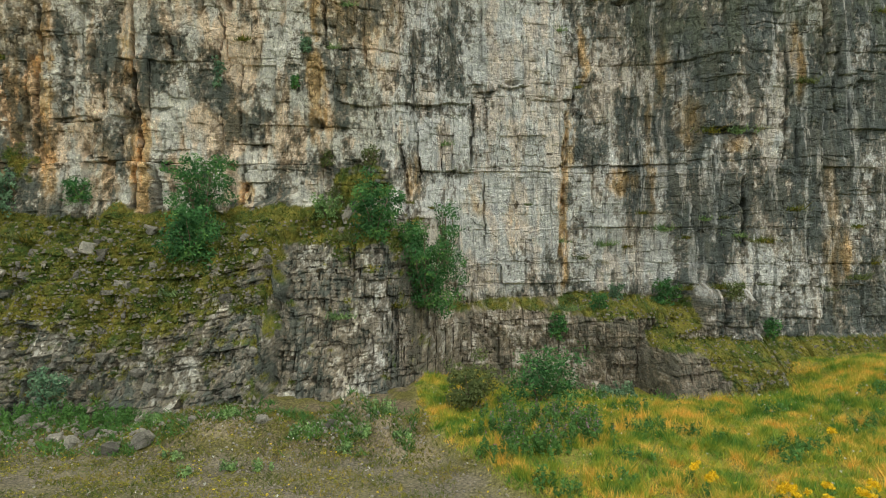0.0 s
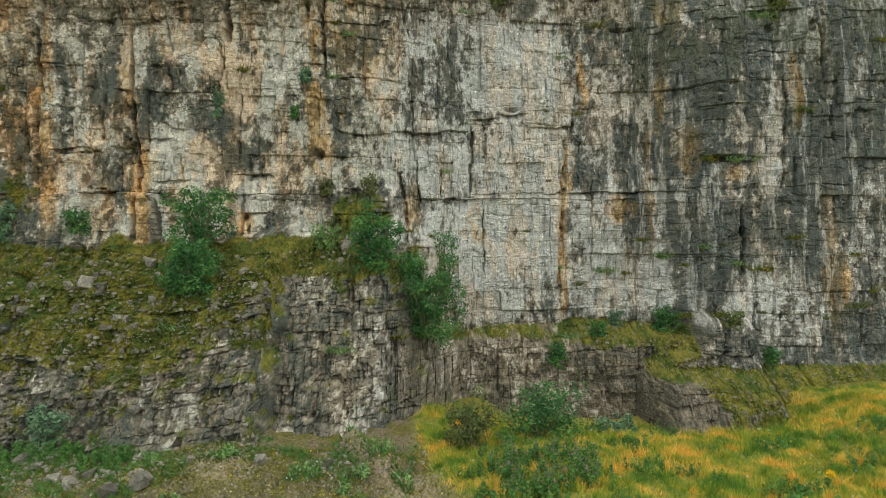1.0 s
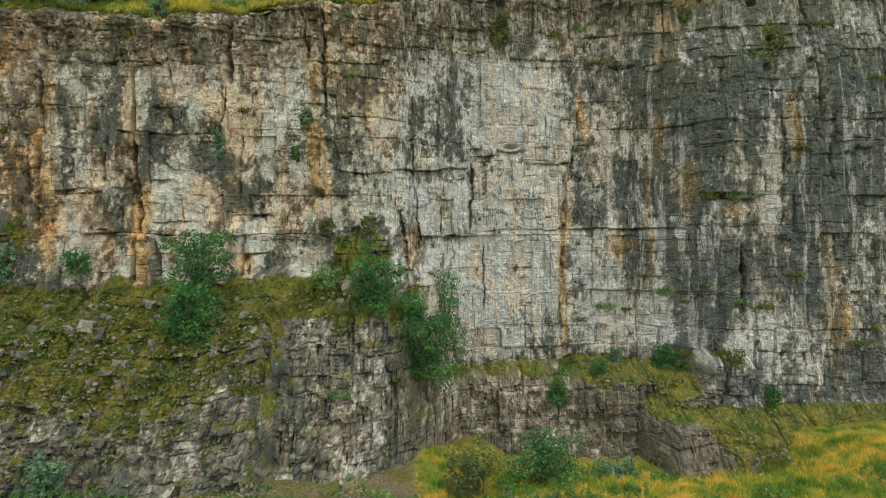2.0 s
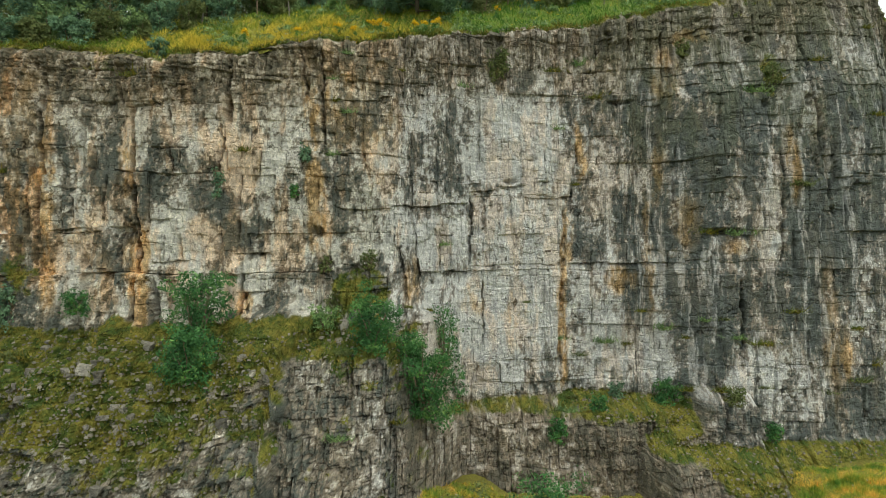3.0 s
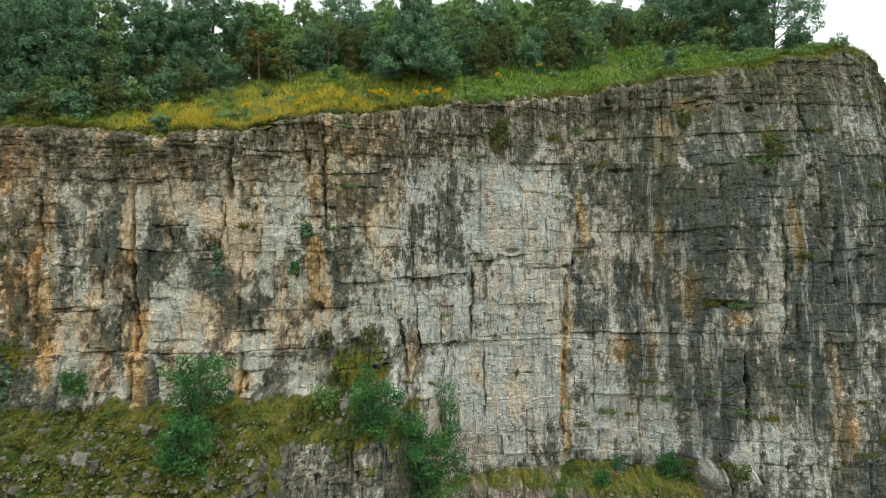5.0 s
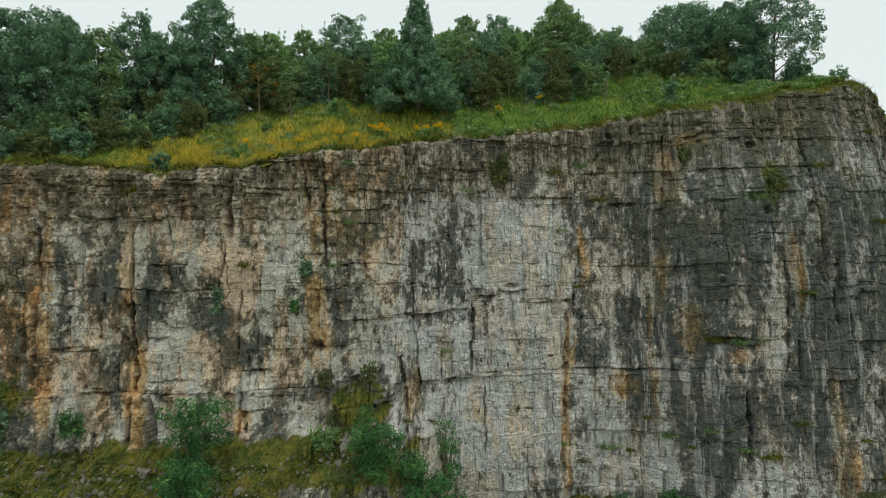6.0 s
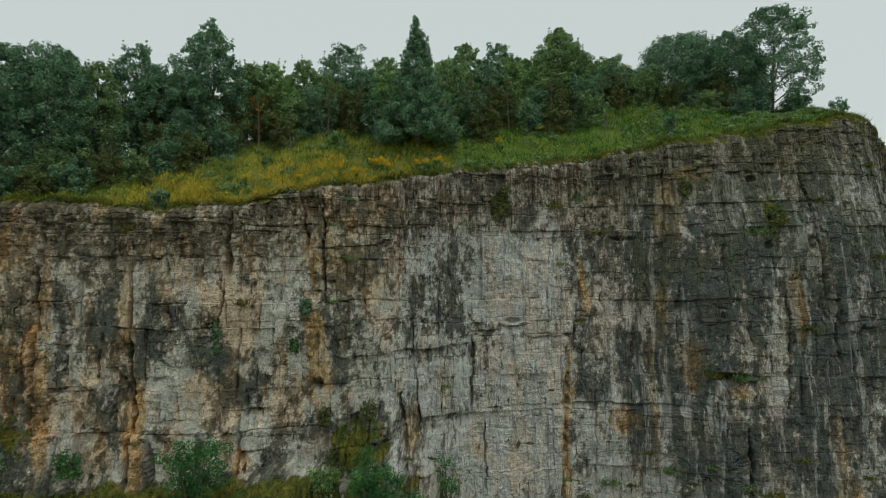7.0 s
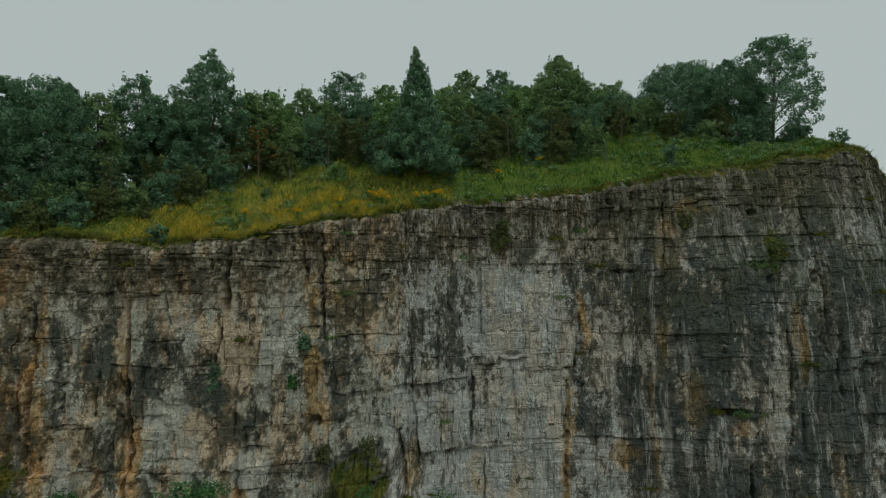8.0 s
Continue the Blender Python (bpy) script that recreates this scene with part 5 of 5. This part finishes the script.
# ---- loose stone: blocks in the crag, boulders on the scree, rubble ----
def stone_mesh(seed, mat=None):
    """An angular broken block about a metre across: a box cut by slanting planes."""
    rng = np.random.RandomState(seed)
    bm = bmesh.new()
    bmesh.ops.create_cube(bm, size=1.0)
    for vert in bm.verts:
        vert.co += Vector(rng.uniform(-0.13, 0.13, 3))
    for _ in range(7):
        normal = Vector(rng.normal(size=3)).normalized()
        cut = bmesh.ops.bisect_plane(bm, geom=bm.verts[:] + bm.edges[:] + bm.faces[:], plane_co=normal * rng.uniform(0.40, 0.56), plane_no=normal, clear_outer=True)
        edges = [e for e in cut["geom_cut"] if isinstance(e, bmesh.types.BMEdge)]
        if edges:
            bmesh.ops.edgenet_fill(bm, edges=edges)
    bmesh.ops.recalc_face_normals(bm, faces=bm.faces[:])
    me = bpy.data.meshes.new("stone")
    bm.to_mesh(me)
    bm.free()
    me.materials.append(mat or STONE)
    return me


STONES = [stone_mesh(500 + k) for k in range(10)]
rng = np.random.RandomState(77)


def lay_stone(name, x, y, z, size, parent=None, squash=0.8):
    ob = new(name, STONES[rng.randint(10)])
    ob.location = (x, y, z)
    ob.rotation_euler = (rng.uniform(-0.25, 0.25), rng.uniform(-0.25, 0.25), rng.uniform(-0.5, 0.5) + rng.choice((0, 1.57)))
    ob.scale = (size * rng.uniform(0.75, 1.35), size * rng.uniform(0.7, 1.1), size * squash * rng.uniform(0.7, 1.2))
    if parent is not None:
        ob.parent = parent
    return ob


# boulders that lie on the scree and the yard's edge: x, y, size
for x, y, size in ((-12.8, -16.6, 0.9), (-13.9, -17.0, 0.65), (-16.0, -16.4, 0.6), (-17.0, -16.0, 0.5), (-19.2, -14.6, 0.8), (-15.4, -15.9, 0.5), (-4.9, -15.2, 0.5), (-8.0, -15.4, 0.45), (-11.0, -15.6, 0.4), (-18.0, -15.5, 0.4)):
    ob = lay_stone("boulder", x, y, float(floor_z(x, y)[0]) + size * 0.18, size)
    tagged(ob, "angular grey-brown limestone boulder lying on the scree", "boulder", "boulders on the scree")

# broken blocks bedded in the crag and the scree slope
count = 0
while count < 230:
    x, z = rng.uniform(-27, -2.6), rng.uniform(0.3, 9.6)
    if fbm(x / 2.0, z / 1.6, 141, 3)[0] < -0.05 or (x > -9.2 and z > 1.0 and rng.uniform() < 0.85):
        continue
    size = rng.choice((0.2, 0.28, 0.36, 0.48, 0.62), p=(0.30, 0.30, 0.22, 0.13, 0.05))
    lay_stone("rock", x, cliff_y(x, z) + size * rng.uniform(0.05, 0.28), z, size, cliff)
    count += 1

# the larger outcrops and blocks of the shelf: x, z, size
for x, z, size in ((-5.8, 10.1, 1.3), (-5.9, 9.2, 1.1), (-18.9, 8.2, 1.3), (-18.2, 8.0, 1.0), (-18.5, 7.4, 0.8), (-15.4, 7.3, 0.9), (-20.4, 9.9, 0.9), (-22.4, 7.8, 1.4), (-23.4, 7.0, 1.2), (-22.0, 6.8, 0.9),
                   (-4.9, 13.0, 1.1), (-3.6, 13.4, 0.9), (-10.6, 8.8, 0.9), (-10.2, 8.0, 1.2), (-16.4, 5.4, 1.2), (-12.0, 6.8, 1.0), (-24.6, 8.4, 1.2), (-11.2, 5.6, 1.1)):
    lay_stone("rock", x, cliff_y(x, z) + size * 0.22, z, size * 0.62, cliff)

# rubble: small stones by the thousand
def rubble(places, sizes):
    base = np.array([(-1, -1, -0.6), (1, -1, -0.6), (1, 1, -0.6), (-1, 1, -0.6), (-0.6, -0.7, 0.6), (0.7, -0.6, 0.6), (0.6, 0.7, 0.6), (-0.7, 0.6, 0.6)]) * 0.5
    quads = np.array([(0, 3, 2, 1), (4, 5, 6, 7), (0, 1, 5, 4), (1, 2, 6, 5), (2, 3, 7, 6), (3, 0, 4, 7)])
    n = len(places)
    ang = rng.uniform(0, 6.28, n)
    c, s = np.cos(ang), np.sin(ang)
    local = base[None] * (1 + rng.uniform(-0.3, 0.3, (n, 8, 3))) * np.asarray(sizes)[:, None, None] * rng.uniform(0.7, 1.3, (n, 1, 3))
    v = np.stack([local[..., 0] * c[:, None] - local[..., 1] * s[:, None], local[..., 0] * s[:, None] + local[..., 1] * c[:, None], local[..., 2]], -1)
    v = v + np.asarray(places)[:, None, :]
    f = quads[None] + (np.arange(n) * 8)[:, None, None]
    return v.reshape(-1, 3), f.reshape(-1, 4)


n = 9000
x, y = rng.uniform(-33, 3, n), rng.uniform(-24, -13.6, n)
heap = np.maximum(np.exp(-((x + 4.8) / 1.2) ** 2 - ((y + 15.3) / 0.9) ** 2), np.exp(-((x + 16.5) / 4.0) ** 2 - ((y + 15.9) / 0.9) ** 2))
keep = (bank(x, y) < 0.6) & (rng.uniform(0, 1, n) < 0.30 + 0.2 * sstep(-17.2, -16, y) + 0.9 * heap)
x, y, heap = x[keep], y[keep], heap[keep]
size = rng.uniform(0.03, 0.10, len(x)) * (1 + 1.4 * heap * rng.uniform(0, 1, len(x)) + 0.6 * sstep(-17.5, -15, y))
v, f = rubble(np.stack([x, y, floor_z(x, y) + size * 0.2], 1), size)
RUBBLE = plain_material("grey_rubble", (0.30, 0.275, 0.235), 0.95)
stuff("rubble", v, f, RUBBLE, "grey limestone rubble and gravel at the foot", "rubble")
where = np.flatnonzero((GMOSS > 0.25) & (((GX < -2.5) & (GZ < 9.8) & (GX > -31)) | ((GX > 9) & (GZ < 5))) & (GZ > 0.0))
pick = rng.choice(where, 4600)
size = rng.uniform(0.06, 0.17, len(pick)) * rng.uniform(0.6, 1.3, len(pick))
v, f = rubble(np.stack([GX[pick], GY[pick] - size * 0.1, GZ[pick]], 1), size)
SCREE = plain_material("weathered_scree_chips", (0.25, 0.23, 0.185), 0.95)
stuff("scree", v, f, SCREE, "loose limestone chips on the mossy slope", "scree")


# ---- flowers and herbs ----
def ragwort(seed):
    """One ragwort plant: stem, leaves and flat clusters of yellow heads."""
    rng = np.random.RandomState(seed)
    plant = thing("ragwort", (0, 0, 0), "flowering ragwort with flat bright yellow heads in rough grass", "wildflower", "ragwort plants")
    tall = rng.uniform(0.8, 1.05)
    for k in range(4):
        tip = np.array((rng.uniform(-0.25, 0.25), rng.uniform(-0.2, 0.2), tall * rng.uniform(0.85, 1.05)))
        v, f = tube(stem_line(rng, (0, 0, 0), tip, 0.04, 4), (0.012, 0.01, 0.008, 0.006), 4)
        stem = part("stem", mesh_from("stem", v, f, HERB), plant)
        v, f = leaf_cloud(rng, tip + rng.normal(scale=0.05, size=(5, 3)), np.full(5, 0.10), 70, 0.045, 0.35)
        part("flower_head", mesh_from("flower_head", v, f, YELLOW), stem, "flat cluster of yellow flowers")
    v, f = leaf_cloud(rng, [(0, 0, 0.2), (0, 0, 0.45)], [0.2, 0.16], 90, 0.06, 1.0)
    part("leaves", mesh_from("leaves", v, f, HERB), plant)
    return plant


RAGWORT = [ragwort(601), ragwort(602), ragwort(603)]
spots = [(x, y, float(floor_z(x, y)[0])) for x, y in ((11.0, -23.5), (11.5, -23.7), (12.7, -23.5), (10.7, -24.5), (11.1, -24.4), (13.2, -24.4), (13.8, -23.9), (16.1, -17.4), (9.0, -21.2), (9.1, -22.5), (9.7, -24.7), (14.4, -24.2), (12.0, -24.8))]
for x, d in ((-6.9, 1.0), (-4.8, 1.5), (-4.5, 1.2), (-4.1, 0.7), (-3.8, 0.4), (-1.6, 0.5), (-1.0, 0.5), (-0.4, 0.5), (-0.2, 0.3), (-5.7, 0.3), (-9.2, 0.4), (-12.9, 1.8), (4.2, 2.5), (7.6, 3.3), (-4.4, 1.6)):
    y = float(edge_y(x)) + d
    spots.append((x, y, float(meadow_z(x, y)[0])))
for k, (x, y, z) in enumerate(spots):
    if k < 3:
        RAGWORT[k].location = (x, y, z - 0.05)
    else:
        copy_thing(RAGWORT[k % 3], pose(x, y, z - 0.05, 0, 0, rng.uniform(0, 360)))


def herb_clump(x, y, z, wide, tall, seed, label, mat=None, count=420, flowers=None):
    """A stand of upright leafy stalks."""
    rng = np.random.RandomState(seed)
    plant = thing("herb_clump", (x, y, z), label, "herb")
    n = int(18 * wide)
    feet = rng.normal(scale=wide * 0.5, size=(n, 2))
    lines, centres = [], []
    for fx, fy in feet:
        h = tall * rng.uniform(0.6, 1.1)
        tip = (fx + rng.normal(scale=0.08), fy + rng.normal(scale=0.08), h)
        lines.append(tube(stem_line(rng, (fx, fy, 0), tip, 0.03, 3), (0.012, 0.01, 0.006), 3))
        centres += [(fx + (tip[0] - fx) * s, fy + (tip[1] - fy) * s, h * s) for s in (0.25, 0.5, 0.75)]
    v, f = joined(lines)
    tagged(part("stem_tuft", mesh_from("stem_tuft", v, f, HERB), plant), kind="stuff")
    v, f = leaf_cloud(rng, centres, np.full(len(centres), 0.13), int(count * wide), 0.07, 1.4)
    part("leaves", mesh_from("leaves", v, f, mat or HERB), plant)
    if flowers:
        tips = [(c[0], c[1], c[2] / 0.75 * 0.98) for c in centres[2::3]]
        v, f = leaf_cloud(rng, tips, np.full(len(tips), 0.09), int(110 * wide), 0.034, 2.2)
        tagged(part("bloom", mesh_from("bloom", v, f, flowers), plant, "faded pink flower spikes"), kind="stuff")
    return plant


for k in range(16):
    x, y = 2.9 + (k % 5) * 0.85 + rng.uniform(-0.3, 0.3), -19.2 + (k // 5) * 1.5 + rng.uniform(-0.4, 0.4) + 0.35 * (k % 5)
    herb_clump(x, y, float(floor_z(x, y)[0]) - 0.05, 0.75, 0.95, 620 + k, "dark green willowherb stand with faded pink spikes on the bank", HERB, 800, PINK)
for k, (x, y, wide, tall) in enumerate(((9.0, -15.8, 1.2, 0.8), (13.8, -18.6, 1.2, 0.8), (14.8, -18.2, 1.0, 0.8), (19.0, -15.0, 1.2, 0.7), (20.4, -14.6, 1.1, 0.7), (9.6, -12.5, 1.1, 0.6), (12.2, -8.6, 1.0, 1.0), (10.6, -7.9, 0.9, 1.0),
                                        (3.8, -21.6, 0.6, 0.8), (4.4, -22.4, 0.5, 0.7), (14.2, -7.6, 0.8, 0.8), (17.0, -8.0, 0.9, 0.6), (1.2, -16.8, 0.4, 0.5), (6.6, -13.4, 1.0, 0.8), (7.6, -19.0, 0.7, 0.5),
                                        (11.4, -16.2, 0.8, 0.5), (16.4, -12.4, 0.9, 0.6), (22.5, -12.0, 1.0, 0.7), (24.0, -10.6, 0.9, 0.7), (6.4, -21.0, 0.6, 0.5), (18.4, -19.2, 0.8, 0.5), (2.0, -18.6, 0.5, 0.5), (3.4, -13.2, 0.9, 1.0), (8.2, -9.2, 1.0, 1.1), (13.2, -13.2, 0.7, 0.5))):
    herb_clump(x, y, float(floor_z(x, y)[0]) - 0.05, wide, tall, 650 + k, "low clump of deep green herbs in the bank grass")
for k in range(9):
    x, y = -20.5 + k * 0.75 + rng.uniform(-0.2, 0.2), -14.4 + rng.uniform(-0.5, 0.3)
    herb_clump(x, y, float(floor_z(x, y)[0]) - 0.05, 0.8, 0.9, 670 + k, "dark green nettle stand at the foot of the crag")
for k, (x, y, wide, tall) in enumerate(((-9.9, -19.2, 0.3, 0.5), (-8.2, -18.6, 0.45, 0.4), (-7.2, -18.6, 0.4, 0.45), (-3.3, -16.0, 0.6, 0.7), (-2.4, -15.2, 0.6, 0.9), (-4.0, -17.0, 0.5, 0.4), (-6.0, -16.0, 0.5, 0.4), (-11.0, -17.6, 0.4, 0.35), (-1.6, -16.6, 0.4, 0.4), (-13.0, -15.0, 0.6, 0.5), (-9.6, -15.2, 0.5, 0.5))):
    herb_clump(x, y, float(floor_z(x, y)[0]) - 0.03, wide, tall, 690 + k, "fresh green weed clump on the gravel edge", LEAF_LIGHT)

# small flowers: yellow flecks on the bank, the gravel and the meadow, pale umbels here and there
def flecks(name, count, mat, label, seed, tall, size):
    rng = np.random.RandomState(seed)
    xb, yb = rng.uniform(-0.5, 28, count), rng.uniform(-25, -6.5, count)
    keep = (bank(xb, yb) > 0.6) & (fbm(xb / 1.2, yb / 1.2, seed, 3) > 0.0)
    a = np.stack([xb, yb, floor_z(xb, yb) + tall * rng.uniform(0.5, 1.1, count)], 1)[keep]
    xg, yg = rng.uniform(-30, 2, count), rng.uniform(-23.5, -14, count)
    keep = (bank(xg, yg) < 0.5) & (fbm(xg / 0.9, yg / 0.7, seed + 1, 3) > 0.12)
    g = np.stack([xg, yg, floor_z(xg, yg) + 0.12], 1)[keep]
    xm = rng.uniform(-22, 31, count)
    ym = edge_y(xm) + rng.uniform(0, 6, count)
    keep = fbm(xm / 1.3, ym / 1.3, seed + 2, 3) > 0.15
    c = np.stack([xm, ym, meadow_z(xm, ym) + tall * rng.uniform(0.5, 1.1, count)], 1)[keep]
    spots = np.concatenate([a, g, c])
    v, f = leaf_cloud(rng, spots, np.full(len(spots), size), len(spots) * 4, size, 0.4)
    return stuff(name, v, f, mat, label, "wildflowers")


flecks("buttercups", 800, BUTTER, "scattered small yellow flowers in grass and gravel", 901, 0.4, 0.035)
flecks("white_umbels", 420, WHITE, "scattered pale umbels among the grass", 902, 0.5, 0.04)

# weathered fence posts below the trees, and a leaning dead pole
for x, d, tall, lean in ((-4.3, 5.0, 1.2, 3), (-10.9, 5.6, 1.2, -4), (-16.4, 4.6, 1.1, 5), (12.6, 2.6, 1.9, 8)):
    y = float(edge_y(x)) + d
    v, f = tube([(0, 0, -0.3), (0, 0, tall * 0.6), (0, 0, tall)], (0.055, 0.05, 0.04), 7)
    post = tagged(new("fence_post", mesh_from("fence_post", v, f, WOOD)), "weathered grey wooden post in the meadow", "post", "posts on the meadow")
    post.matrix_world = pose(x, y, float(meadow_z(x, y)[0]), 0, lean, 0)


# ---- tufts of grass and fern on the ledges of the face ----
def tuft_mesh(seed):
    rng = np.random.RandomState(seed)
    feet = rng.normal(scale=0.16, size=(70, 3)) * np.array((1.6, 0.5, 0.25))
    a = blades(rng, feet, 0.32, 0.022, 0.9)
    b = leaf_cloud(rng, [(0, 0, 0.08), (0.22, 0, 0.04), (-0.2, 0, 0.1)], [0.2, 0.15, 0.15], 90, 0.05, 0.7)
    v, f = joined([a, b])
    return mesh_from("tuft", v, f, (MOSS, LEAF_OLIVE, LEAF_MID, MOSS)[seed % 4])


TUFTS = [tuft_mesh(800 + k) for k in range(8)]
made = 0
while made < 64:
    x = rng.uniform(-28, 31)
    z = rng.uniform(4.0, float(crest(x)) - 0.8)
    upper = float(0.25 + 0.75 * sstep(6, 1, float(crest(x)) - z) + 0.5 * sstep(13, 10, z))
    if rng.uniform() > upper + 0.2 * (x > 14):
        continue
    # settle on the nearest small ledge below
    best = max(np.arange(z - 0.8, z + 0.8, 0.08), key=lambda q: cliff_y(x, q + 0.08) - cliff_y(x, q - 0.08))
    ob = new("ledge_tuft", TUFTS[rng.randint(8)])
    ob.location = (x, cliff_y(x, best) - 0.02, best)
    size = rng.uniform(0.6, 1.7)
    ob.scale = (size * 1.2, size, size)
    tagged(ob, "small tuft of grass and fern on a rock ledge", "tuft", "tufts on the face")
    made += 1
